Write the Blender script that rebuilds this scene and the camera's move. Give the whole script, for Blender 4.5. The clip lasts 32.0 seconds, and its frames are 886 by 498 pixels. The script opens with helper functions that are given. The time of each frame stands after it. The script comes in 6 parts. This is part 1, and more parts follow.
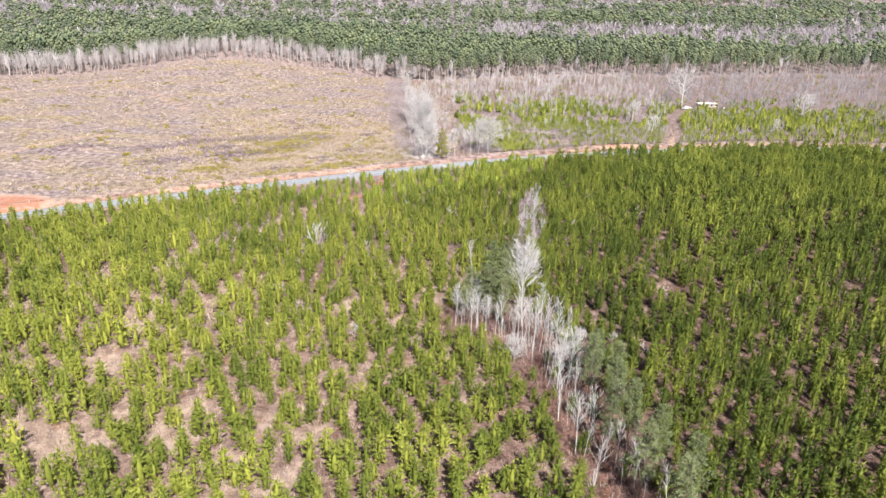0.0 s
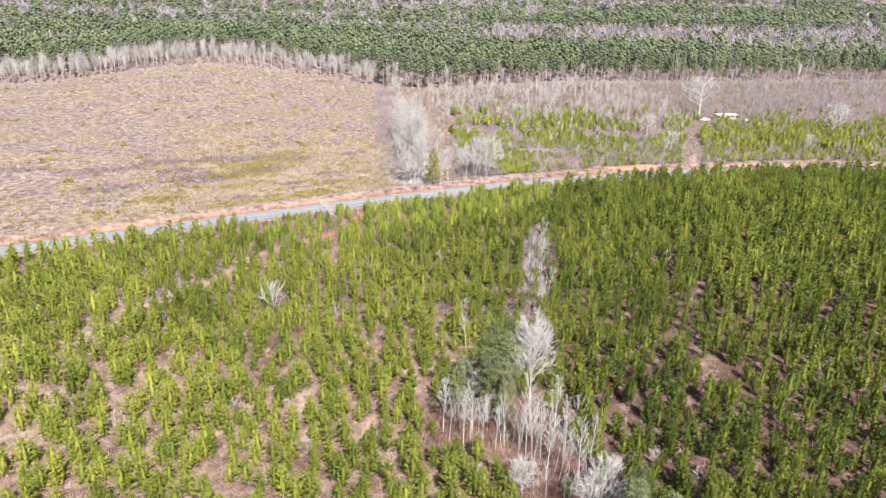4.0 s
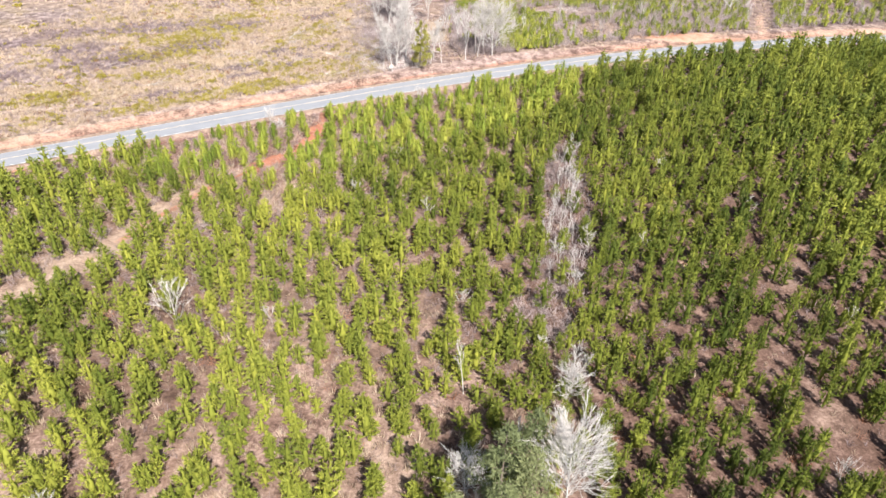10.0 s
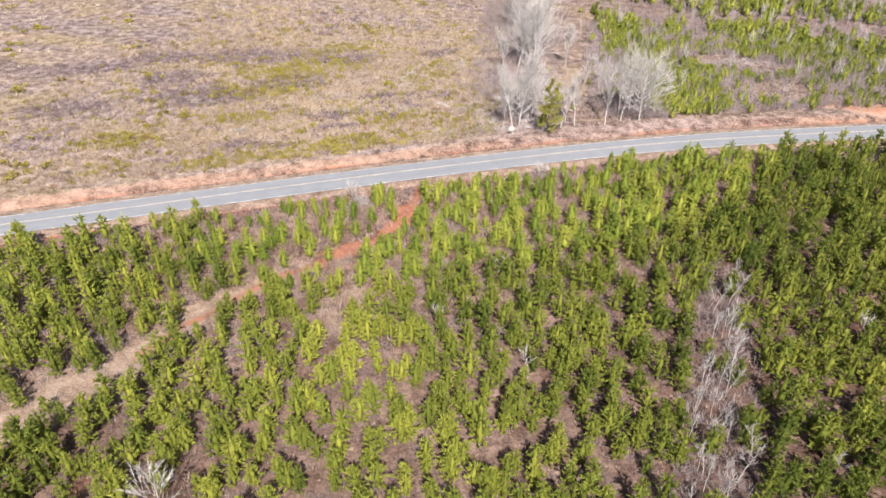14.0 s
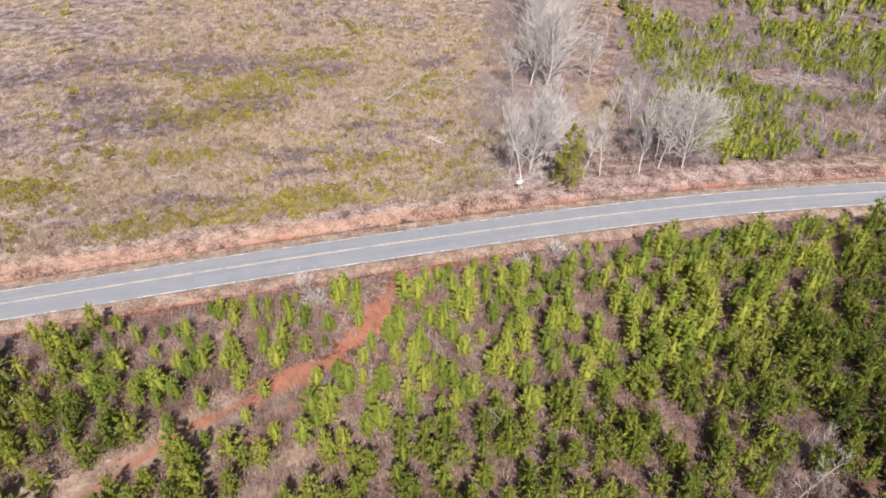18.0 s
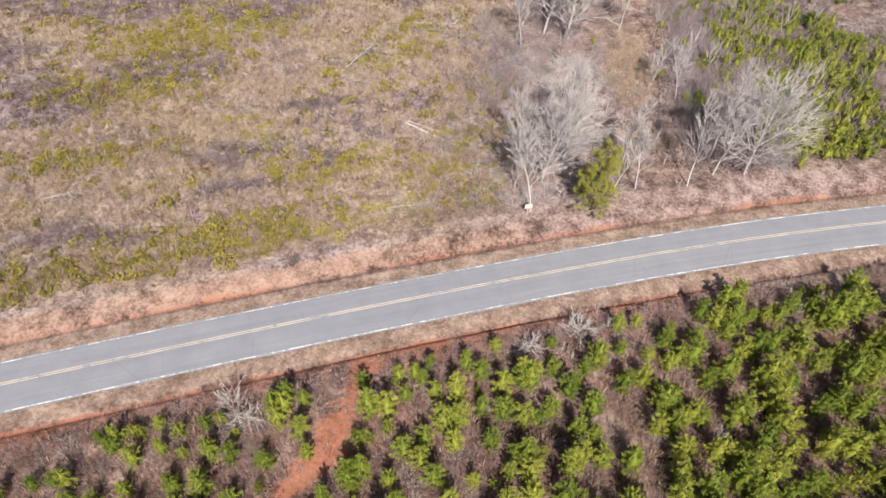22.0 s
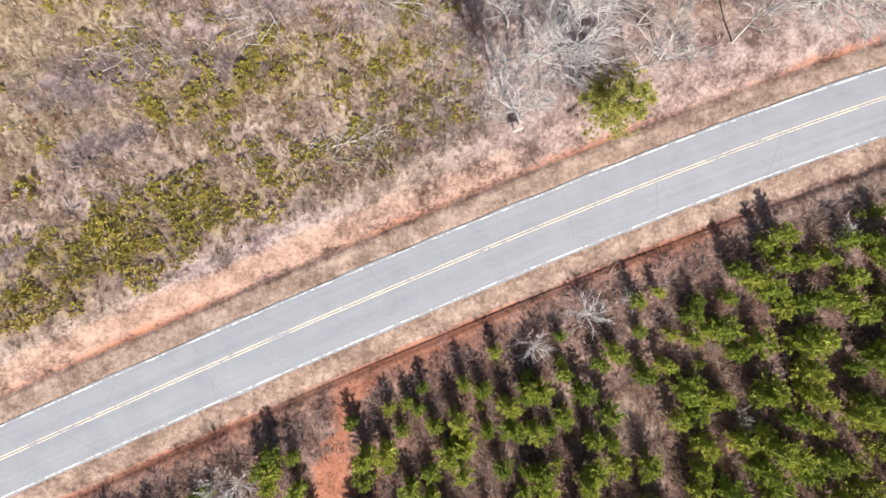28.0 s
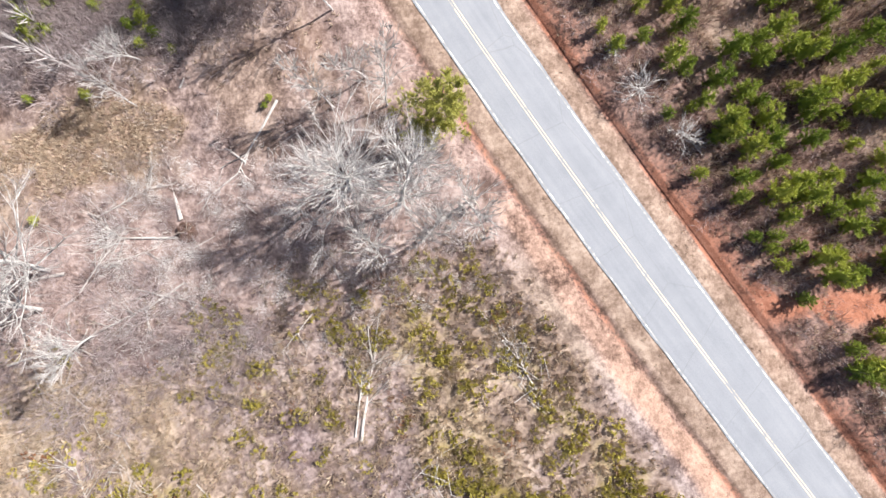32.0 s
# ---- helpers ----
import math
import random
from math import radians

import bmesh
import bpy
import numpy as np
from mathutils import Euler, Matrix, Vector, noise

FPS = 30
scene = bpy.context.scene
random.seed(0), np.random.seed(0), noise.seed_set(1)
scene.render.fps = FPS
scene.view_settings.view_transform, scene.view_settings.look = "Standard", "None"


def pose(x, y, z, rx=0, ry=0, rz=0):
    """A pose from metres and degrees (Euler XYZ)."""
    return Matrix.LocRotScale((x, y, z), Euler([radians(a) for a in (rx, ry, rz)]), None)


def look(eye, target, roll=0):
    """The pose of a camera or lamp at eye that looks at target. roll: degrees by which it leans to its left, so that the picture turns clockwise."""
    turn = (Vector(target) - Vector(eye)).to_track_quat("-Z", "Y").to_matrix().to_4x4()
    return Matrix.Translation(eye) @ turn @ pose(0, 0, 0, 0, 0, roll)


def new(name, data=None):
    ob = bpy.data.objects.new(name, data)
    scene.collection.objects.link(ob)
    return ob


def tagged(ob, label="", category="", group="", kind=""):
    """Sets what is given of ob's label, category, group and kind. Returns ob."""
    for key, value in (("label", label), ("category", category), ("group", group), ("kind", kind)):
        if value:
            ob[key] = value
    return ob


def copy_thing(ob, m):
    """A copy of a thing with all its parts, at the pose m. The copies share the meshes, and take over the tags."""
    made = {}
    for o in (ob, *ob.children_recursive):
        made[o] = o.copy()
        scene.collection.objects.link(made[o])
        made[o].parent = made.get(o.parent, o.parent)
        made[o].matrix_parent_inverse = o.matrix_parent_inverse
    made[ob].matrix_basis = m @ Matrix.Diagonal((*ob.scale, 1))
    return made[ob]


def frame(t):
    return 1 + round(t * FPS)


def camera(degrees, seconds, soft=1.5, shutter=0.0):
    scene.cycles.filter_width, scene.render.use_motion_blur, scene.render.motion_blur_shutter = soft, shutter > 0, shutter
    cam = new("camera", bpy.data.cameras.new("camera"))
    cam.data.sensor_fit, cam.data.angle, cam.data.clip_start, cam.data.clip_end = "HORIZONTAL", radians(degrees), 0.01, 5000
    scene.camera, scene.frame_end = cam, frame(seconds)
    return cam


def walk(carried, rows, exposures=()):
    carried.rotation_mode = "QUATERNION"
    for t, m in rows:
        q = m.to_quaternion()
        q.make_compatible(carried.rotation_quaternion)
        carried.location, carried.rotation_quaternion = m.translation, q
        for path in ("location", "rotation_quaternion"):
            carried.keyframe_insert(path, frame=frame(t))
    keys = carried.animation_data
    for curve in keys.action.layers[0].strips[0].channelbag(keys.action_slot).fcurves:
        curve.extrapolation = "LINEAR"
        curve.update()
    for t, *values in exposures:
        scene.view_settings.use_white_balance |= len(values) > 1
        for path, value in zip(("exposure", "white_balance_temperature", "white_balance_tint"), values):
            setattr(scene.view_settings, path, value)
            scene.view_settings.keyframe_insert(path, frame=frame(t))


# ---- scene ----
cam = camera(64.7, 32.0, soft=1.5)
METRES, EYE, TILT, LEAN, TURN = 278.0, 71.0, 0.0, 0.0, 0.0
ROWS = [
    (0.0, 0.0, 0.0, 0.0, 0.58, -21.75, -1.45),
    (0.5, 0.0014, 0.0178, -0.0005, 0.57, -21.74, -1.44),
    (1.0, 0.0028, 0.0355, -0.001, 0.56, -21.72, -1.44),
    (1.5, 0.0041, 0.0531, -0.0016, 0.55, -21.68, -1.42),
    (2.0, 0.005, 0.0707, -0.0021, 0.53, -21.66, -1.42),
    (2.5, 0.006, 0.0883, -0.0028, 0.52, -21.63, -1.41),
    (3.0, 0.0068, 0.1059, -0.0033, 0.5, -21.61, -1.38),
    (3.5, 0.0075, 0.1236, -0.0038, 0.48, -21.6, -1.38),
    (5.5, 0.0096, 0.1938, -0.0067, 0.4, -26.31, -1.35),
    (6.0, 0.0102, 0.2115, -0.007, 0.4, -31.33, -1.33),
    (6.5, 0.0105, 0.2292, -0.0071, 0.39, -35.85, -1.34),
    (7.0, 0.0111, 0.2469, -0.0073, 0.39, -40.02, -1.32),
    (7.5, 0.0115, 0.2646, -0.0074, 0.39, -43.91, -1.35),
    (8.0, 0.0118, 0.2827, -0.0073, 0.37, -45.41, -1.36),
    (8.5, 0.0123, 0.3002, -0.0078, 0.41, -45.4, -1.37),
    (9.0, 0.0127, 0.318, -0.0081, 0.42, -45.22, -1.39),
    (9.5, 0.013, 0.3359, -0.0083, 0.39, -40.26, -1.36),
    (10.0, 0.0134, 0.353, -0.0091, 0.35, -35.48, -1.33),
    (10.5, 0.014, 0.3701, -0.01, 0.37, -34.65, -1.31),
    (11.0, 0.0144, 0.3874, -0.0106, 0.34, -34.61, -1.32),
    (11.5, 0.015, 0.4049, -0.0111, 0.33, -34.58, -1.29),
    (12.0, 0.0149, 0.4223, -0.0117, 6.96, -34.7, -1.16),
    (12.5, 0.0158, 0.4396, -0.0121, 7.21, -34.73, -1.05),
    (13.0, 0.0143, 0.4569, -0.0128, 9.91, -34.76, -1.07),
    (13.5, 0.0153, 0.4742, -0.0131, 12.09, -34.8, -0.88),
    (15.5, 0.0095, 0.5432, -0.0146, 11.7, -39.33, -1.04),
    (16.0, 0.0064, 0.5602, -0.0151, 6.16, -39.21, -1.24),
    (16.5, 0.0045, 0.5771, -0.0157, 6.13, -39.14, -1.25),
    (17.0, 0.0023, 0.5941, -0.0164, 13.19, -39.21, -1.14),
    (17.5, 0.0004, 0.6111, -0.0169, 13.22, -39.2, -1.12),
    (18.0, -0.0021, 0.6282, -0.0174, 13.22, -39.19, -1.14),
    (18.5, -0.0046, 0.6453, -0.0178, 13.21, -39.2, -1.13),
    (19.0, -0.0076, 0.6623, -0.0183, 13.19, -39.2, -1.18),
    (19.5, -0.0106, 0.6793, -0.0188, 13.18, -39.19, -1.22),
    (20.0, -0.0136, 0.6958, -0.0197, 13.16, -39.76, -1.23),
    (20.5, -0.0166, 0.7127, -0.0201, 13.12, -43.66, -1.17),
    (21.0, -0.0201, 0.7303, -0.0202, 13.08, -46.07, -1.14),
    (21.5, -0.0232, 0.7474, -0.0206, 13.1, -46.37, -1.14),
    (22.0, -0.0263, 0.7634, -0.0215, 13.08, -50.82, -1.11),
    (22.5, -0.03, 0.78, -0.0219, 13.03, -57.72, -1.13),
    (23.0, -0.0334, 0.797, -0.022, 13.02, -64.72, -1.13),
    (23.5, -0.0369, 0.8138, -0.0222, 13.0, -71.62, -1.17),
    (24.0, -0.0402, 0.8308, -0.0223, 13.0, -78.51, -1.17),
    (24.5, -0.0434, 0.847, -0.0225, 13.06, -85.19, -1.16),
    (26.5, -0.0527, 0.9016, -0.0222, 5.33, -89.5, -1.06),
    (27.0, -0.0545, 0.9132, -0.0223, 4.88, -89.49, -1.05),
    (27.5, -0.0563, 0.9232, -0.0226, 4.84, -89.25, -1.12),
    (28.0, -0.0581, 0.9337, -0.0231, 4.55, -89.32, -1.2),
    (28.5, -0.0594, 0.9429, -0.0235, 4.28, -89.21, -1.24),
    (29.0, -0.0608, 0.9529, -0.024, -15.88, -88.99, -1.5),
    (29.5, -0.0611, 0.9618, -0.0244, -37.77, -88.43, -1.5),
    (30.0, -0.0595, 0.9711, -0.0254, -58.26, -88.32, -1.18),
    (30.5, -0.0573, 0.9782, -0.0265, -77.5, -88.28, -0.62),
    (31.0, -0.0548, 0.9839, -0.0277, -92.14, -88.41, -0.31),
    (31.5, -0.0535, 0.9874, -0.0283, -98.79, -88.32, -0.07),
    (32.0, -0.0523, 0.9904, -0.0285, -98.78, -88.21, -0.01),
]
walk(cam, [(t, pose(0, 0, EYE, TILT, LEAN, TURN) @ pose(METRES * x, METRES * y, METRES * z, 90 + pitch, roll, yaw)) for t, x, y, z, yaw, pitch, roll in ROWS],
     exposures=((0.0, 0.90, 6250, 10), (3.5, 0.86, 6300, 10), (6.0, 0.90, 6450, 10), (9.0, 1.05, 6500, 10), (11.0, 0.93, 6550, 10), (13.0, 0.70, 6600, 11), (16.0, 0.58, 6550, 13.5), (18.5, 0.31, 6580, 14),
                (20.0, 0.14, 6660, 14), (22.0, 0.31, 6640, 13), (24.0, 0.54, 6600, 12), (28.0, 0.66, 6520, 11), (29.0, 0.82, 6480, 11), (30.0, 0.86, 6420, 10), (32.0, 0.90, 6350, 10)))

# ---- light ----
SUN_DIR = Vector((0.34, -0.94, 1.08)).normalized()
sun_elev = math.asin(SUN_DIR.z)
world = bpy.data.worlds.new("sky")
scene.world = world
world.use_nodes = True
wn = world.node_tree.nodes
sky = wn.new("ShaderNodeTexSky")
sky.sky_type = "NISHITA"
sky.sun_disc = False
sky.sun_elevation = sun_elev
sky.sun_rotation = math.atan2(SUN_DIR.x, SUN_DIR.y)
sky.dust_density = 2.0
world.node_tree.links.new(sky.outputs["Color"], wn["Background"].inputs["Color"])
wn["Background"].inputs["Strength"].default_value = 0.055
sun_data = bpy.data.lights.new("sun", "SUN")
sun_data.energy = 5.0
sun_data.angle = radians(0.6)
sun_data.color = (1.0, 0.925, 0.85)
sun = new("sun", sun_data)
sun.matrix_world = look(SUN_DIR * 300, (0, 0, 0))

# ---- materials ----
def nodes_of(name):
    m = bpy.data.materials.new(name)
    m.use_nodes = True
    return m, m.node_tree.nodes, m.node_tree.links, m.node_tree.nodes["Principled BSDF"]


def noise_node(n, l, scale, detail=4.0, rough=0.6, vec=None, stretch=None):
    tex = n.new("ShaderNodeTexNoise")
    tex.inputs["Scale"].default_value = scale
    tex.inputs["Detail"].default_value = detail
    tex.inputs["Roughness"].default_value = rough
    if vec is None:
        vec = n.new("ShaderNodeNewGeometry").outputs["Position"]
    if stretch:
        mp = n.new("ShaderNodeMapping")
        mp.inputs["Scale"].default_value = stretch
        l.new(vec, mp.inputs["Vector"])
        vec = mp.outputs["Vector"]
    l.new(vec, tex.inputs["Vector"])
    return tex.outputs["Fac"]


def ramp(n, l, fac, stops):
    r = n.new("ShaderNodeValToRGB")
    els = r.color_ramp.elements
    while len(els) < len(stops):
        els.new(0.5)
    for e, (p, c) in zip(els, stops):
        e.position = p
        e.color = (*c, 1)
    l.new(fac, r.inputs["Fac"])
    return r.outputs["Color"]


def mix(n, l, fac, a, b, mode="MIX"):
    m = n.new("ShaderNodeMix")
    m.data_type = "RGBA"
    m.blend_type = mode
    for sock, v in ((m.inputs[0], fac), (m.inputs[6], a), (m.inputs[7], b)):
        if isinstance(v, (int, float)):
            sock.default_value = v
        elif isinstance(v, tuple):
            sock.default_value = (*v, 1)
        else:
            l.new(v, sock)
    return m.outputs[2]


def maths(n, l, op, a, b=0.0, clamp=False):
    m = n.new("ShaderNodeMath")
    m.operation = op
    m.use_clamp = clamp
    for sock, v in ((m.inputs[0], a), (m.inputs[1], b)):
        if isinstance(v, (int, float)):
            sock.default_value = v
        else:
            l.new(v, sock)
    return m.outputs[0]


def bump(n, l, bsdf, height, strength, dist):
    b = n.new("ShaderNodeBump")
    b.inputs["Strength"].default_value = strength
    b.inputs["Distance"].default_value = dist
    l.new(height, b.inputs["Height"])
    l.new(b.outputs["Normal"], bsdf.inputs["Normal"])


def surface(name, stops, scale, fine, rough=0.85, bump_d=0.02, stretch=None):
    """Two scales of variation: a coarse colour field and a fine grain."""
    m, n, l, p = nodes_of(name)
    vec = n.new("ShaderNodeTexCoord").outputs["Object"]
    a = noise_node(n, l, scale, 5, 0.6, vec, stretch)
    b = noise_node(n, l, fine, 4, 0.7, vec, stretch)
    c = mix(n, l, 0.5, a, b)
    l.new(ramp(n, l, c, stops), p.inputs["Base Color"])
    p.inputs["Roughness"].default_value = rough
    bump(n, l, p, b, 0.5, bump_d)
    return m


def foliage(name, stops, glow=0.3, spec=0.25, patch=0.02, own=0.0):
    """Leaves or blades: colour from the plant, from the single blade and from a broad patch of ground."""
    m, n, l, p = nodes_of(name)
    at = n.new("ShaderNodeAttribute")
    at.attribute_name = "tint"
    obj = n.new("ShaderNodeObjectInfo").outputs["Random"]
    geo = n.new("ShaderNodeNewGeometry")
    plant = maths(n, l, "ADD", at.outputs["Fac"], maths(n, l, "MULTIPLY", obj, own))
    isl = geo.outputs["Random Per Island"]
    broad = noise_node(n, l, patch, 3, 0.5, geo.outputs["Position"])
    f = maths(n, l, "ADD", maths(n, l, "MULTIPLY", plant, 0.40), maths(n, l, "MULTIPLY", isl, 0.26))
    f = maths(n, l, "ADD", f, maths(n, l, "MULTIPLY", broad, 0.34))
    c = ramp(n, l, f, stops)
    l.new(c, p.inputs["Base Color"])
    p.inputs["Roughness"].default_value = 0.6
    p.inputs["Specular IOR Level"].default_value = spec
    if glow:
        tr = n.new("ShaderNodeBsdfTranslucent")
        l.new(c, tr.inputs["Color"])
        ms = n.new("ShaderNodeMixShader")
        ms.inputs[0].default_value = glow
        l.new(p.outputs[0], ms.inputs[1])
        l.new(tr.outputs[0], ms.inputs[2])
        l.new(ms.outputs[0], n["Material Output"].inputs["Surface"])
    return m


def ground_material():
    m, n, l, p = nodes_of("ground_soil_and_grass")
    at = n.new("ShaderNodeAttribute")
    at.attribute_name = "zone"
    sep = n.new("ShaderNodeSeparateColor")
    l.new(at.outputs["Color"], sep.inputs["Color"])
    clay, field, litter = sep.outputs[0], sep.outputs[1], sep.outputs[2]
    pale = at.outputs["Alpha"]
    at2 = n.new("ShaderNodeAttribute")
    at2.attribute_name = "earth"
    sep2 = n.new("ShaderNodeSeparateColor")
    l.new(at2.outputs["Color"], sep2.inputs["Color"])
    needles, redearth, olive = sep2.outputs[0], sep2.outputs[1], sep2.outputs[2]
    fine = noise_node(n, l, 2.6, 6, 0.72)
    mid = noise_node(n, l, 0.45, 5, 0.62)
    big = noise_node(n, l, 0.055, 4, 0.55)
    grain = noise_node(n, l, 9.0, 4, 0.7)
    fm = mix(n, l, 0.5, fine, mid)
    # floor of the plantation: pinkish dry grass, grey twigs, needle litter darkened as shade between pines
    floor = ramp(n, l, fm, [(0.40, (0.058, 0.035, 0.029)), (0.47, (0.14, 0.088, 0.075)), (0.53, (0.235, 0.158, 0.136)), (0.61, (0.42, 0.308, 0.268))])
    floor = mix(n, l, maths(n, l, "MULTIPLY", maths(n, l, "SUBTRACT", big, 0.60, True), 4.0, True), floor, (0.26, 0.12, 0.08))
    shaded_duff = ramp(n, l, fm, [(0.38, (0.045, 0.027, 0.021)), (0.52, (0.125, 0.078, 0.062)), (0.68, (0.26, 0.175, 0.14))])
    floor = mix(n, l, needles, floor, shaded_duff)
    # open field: tan sedge, grey slash, olive weeds
    f1 = ramp(n, l, fm, [(0.40, (0.128, 0.094, 0.078)), (0.47, (0.222, 0.168, 0.139)), (0.53, (0.330, 0.260, 0.215)), (0.60, (0.475, 0.388, 0.328))])
    f2 = ramp(n, l, fm, [(0.41, (0.09, 0.066, 0.066)), (0.49, (0.22, 0.172, 0.168)), (0.59, (0.43, 0.36, 0.352))])
    f3 = ramp(n, l, fm, [(0.36, (0.12, 0.09, 0.035)), (0.50, (0.29, 0.235, 0.085)), (0.64, (0.42, 0.345, 0.16))])
    band = noise_node(n, l, 0.06, 5, 0.6, None, (0.6, 1.2, 1.0))
    band2 = noise_node(n, l, 0.045, 5, 0.65, None, (0.5, 1.5, 1.0))
    f = mix(n, l, ramp(n, l, band, [(0.46, (0, 0, 0)), (0.58, (0.85, 0.85, 0.85))]), f1, f2)
    f = mix(n, l, ramp(n, l, band2, [(0.50, (0, 0, 0)), (0.62, (0.4, 0.4, 0.4))]), f, f3)
    weedy = maths(n, l, "ADD", olive, maths(n, l, "MULTIPLY", maths(n, l, "SUBTRACT", mid, 0.5), 1.6))
    f = mix(n, l, ramp(n, l, weedy, [(0.35, (0, 0, 0)), (0.7, (0.85, 0.85, 0.85))]), f, ramp(n, l, fm, [(0.38, (0.09, 0.065, 0.022)), (0.52, (0.21, 0.165, 0.05)), (0.66, (0.34, 0.28, 0.10))]))
    f = mix(n, l, maths(n, l, "MULTIPLY", needles, 0.85), f, ramp(n, l, fm, [(0.41, (0.055, 0.038, 0.040)), (0.50, (0.145, 0.105, 0.108)), (0.60, (0.33, 0.265, 0.275))]))
    col = mix(n, l, field, floor, f)
    lit = ramp(n, l, fm, [(0.40, (0.12, 0.085, 0.076)), (0.49, (0.28, 0.208, 0.19)), (0.60, (0.47, 0.385, 0.36))])
    col = mix(n, l, litter, col, lit)
    straw = ramp(n, l, fm, [(0.40, (0.21, 0.148, 0.113)), (0.5, (0.335, 0.252, 0.198)), (0.60, (0.46, 0.365, 0.295))])
    col = mix(n, l, pale, col, straw)
    soil = ramp(n, l, mix(n, l, 0.5, fm, grain), [(0.36, (0.32, 0.195, 0.14)), (0.5, (0.46, 0.312, 0.238)), (0.64, (0.56, 0.415, 0.335))])
    red = ramp(n, l, mix(n, l, 0.5, fm, grain), [(0.36, (0.18, 0.055, 0.03)), (0.47, (0.34, 0.135, 0.08)), (0.56, (0.44, 0.21, 0.135)), (0.68, (0.54, 0.33, 0.24))])
    edge = maths(n, l, "ADD", clay, maths(n, l, "MULTIPLY", maths(n, l, "SUBTRACT", fm, 0.5), 0.9))
    edge = ramp(n, l, edge, [(0.30, (0, 0, 0)), (0.68, (1, 1, 1))])
    col = mix(n, l, edge, col, soil)
    raw = maths(n, l, "ADD", clay, maths(n, l, "MULTIPLY", maths(n, l, "SUBTRACT", mid, 0.5), 1.1))
    col = mix(n, l, ramp(n, l, raw, [(0.70, (0, 0, 0)), (0.95, (1, 1, 1))]), col, red)
    er = maths(n, l, "ADD", redearth, maths(n, l, "MULTIPLY", maths(n, l, "SUBTRACT", mix(n, l, 0.6, mid, fine), 0.5), 1.9))
    rust = ramp(n, l, mix(n, l, 0.5, fm, grain), [(0.36, (0.16, 0.055, 0.034)), (0.48, (0.32, 0.135, 0.085)), (0.58, (0.42, 0.205, 0.14)), (0.70, (0.50, 0.30, 0.22))])
    col = mix(n, l, ramp(n, l, er, [(0.38, (0, 0, 0)), (0.72, (0.94, 0.94, 0.94))]), col, rust)
    l.new(col, p.inputs["Base Color"])
    p.inputs["Roughness"].default_value = 0.95
    p.inputs["Specular IOR Level"].default_value = 0.15
    bump(n, l, p, mix(n, l, 0.5, fm, grain), 0.7, 0.15)
    return m


def asphalt_material():
    m, n, l, p = nodes_of("worn_asphalt")
    uv = n.new("ShaderNodeUVMap").outputs["UV"]
    pos = n.new("ShaderNodeNewGeometry").outputs["Position"]
    fine = noise_node(n, l, 14.0, 4, 0.75, pos)
    blot = noise_node(n, l, 0.35, 5, 0.6, pos)
    lane = noise_node(n, l, 1.0, 3, 0.5, uv, (0.03, 1.6, 1.0))
    f = mix(n, l, 0.45, mix(n, l, 0.5, blot, lane), fine)
    c = ramp(n, l, f, [(0.33, (0.195, 0.212, 0.24)), (0.5, (0.258, 0.276, 0.308)), (0.66, (0.325, 0.338, 0.366))])
    crack = n.new("ShaderNodeTexVoronoi")
    crack.feature = "DISTANCE_TO_EDGE"
    crack.inputs["Scale"].default_value = 0.12
    wob = mix(n, l, 0.12, pos, noise_node(n, l, 0.8, 4, 0.6, pos), "ADD")
    l.new(wob, crack.inputs["Vector"])
    line = ramp(n, l, crack.outputs["Distance"], [(0.0, (1, 1, 1)), (0.006, (0, 0, 0))])
    c = mix(n, l, maths(n, l, "MULTIPLY", line, 0.22), c, (0.10, 0.10, 0.10))
    l.new(c, p.inputs["Base Color"])
    p.inputs["Roughness"].default_value = 0.8
    bump(n, l, p, fine, 0.3, 0.01)
    return m


def paint_material(name, col, wear):
    m, n, l, p = nodes_of(name)
    pos = n.new("ShaderNodeNewGeometry").outputs["Position"]
    a = noise_node(n, l, 3.0, 5, 0.7, pos)
    b = noise_node(n, l, 0.5, 4, 0.6, pos)
    w = ramp(n, l, mix(n, l, 0.5, a, b), [(wear, (1, 1, 1)), (wear + 0.08, (0, 0, 0))])
    l.new(mix(n, l, w, col, (0.30, 0.31, 0.32)), p.inputs["Base Color"])
    p.inputs["Roughness"].default_value = 0.75
    return m


M_GROUND = ground_material()
M_ROAD = asphalt_material()
M_WHITE = paint_material("white_line_paint", (0.76, 0.76, 0.75), 0.475)
M_YELLOW = paint_material("yellow_line_paint", (0.72, 0.61, 0.46), 0.40)
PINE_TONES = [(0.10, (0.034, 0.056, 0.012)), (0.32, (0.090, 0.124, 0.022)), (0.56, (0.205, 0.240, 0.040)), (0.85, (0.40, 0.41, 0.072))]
M_NEEDLE = foliage("young_pine_needles", [(0.10, (0.055, 0.090, 0.016)), (0.32, (0.120, 0.176, 0.028)), (0.56, (0.238, 0.305, 0.05)), (0.85, (0.43, 0.455, 0.085))], 0.12, own=1.0)
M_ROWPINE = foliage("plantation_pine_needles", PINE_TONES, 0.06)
M_OLDPINE = foliage("tall_pine_needles", [(0.15, (0.10, 0.13, 0.06)), (0.5, (0.19, 0.225, 0.105)), (0.85, (0.31, 0.335, 0.165))], 0.2, own=0.9)
# needle green greyed and paled in the base colour to imitate distance haze
M_FARPINE = foliage("hazy_forest_pine_needles", [(0.2, (0.095, 0.126, 0.082)), (0.5, (0.162, 0.198, 0.118)), (0.8, (0.25, 0.282, 0.15))], 0.12, 0.1, 0.006)
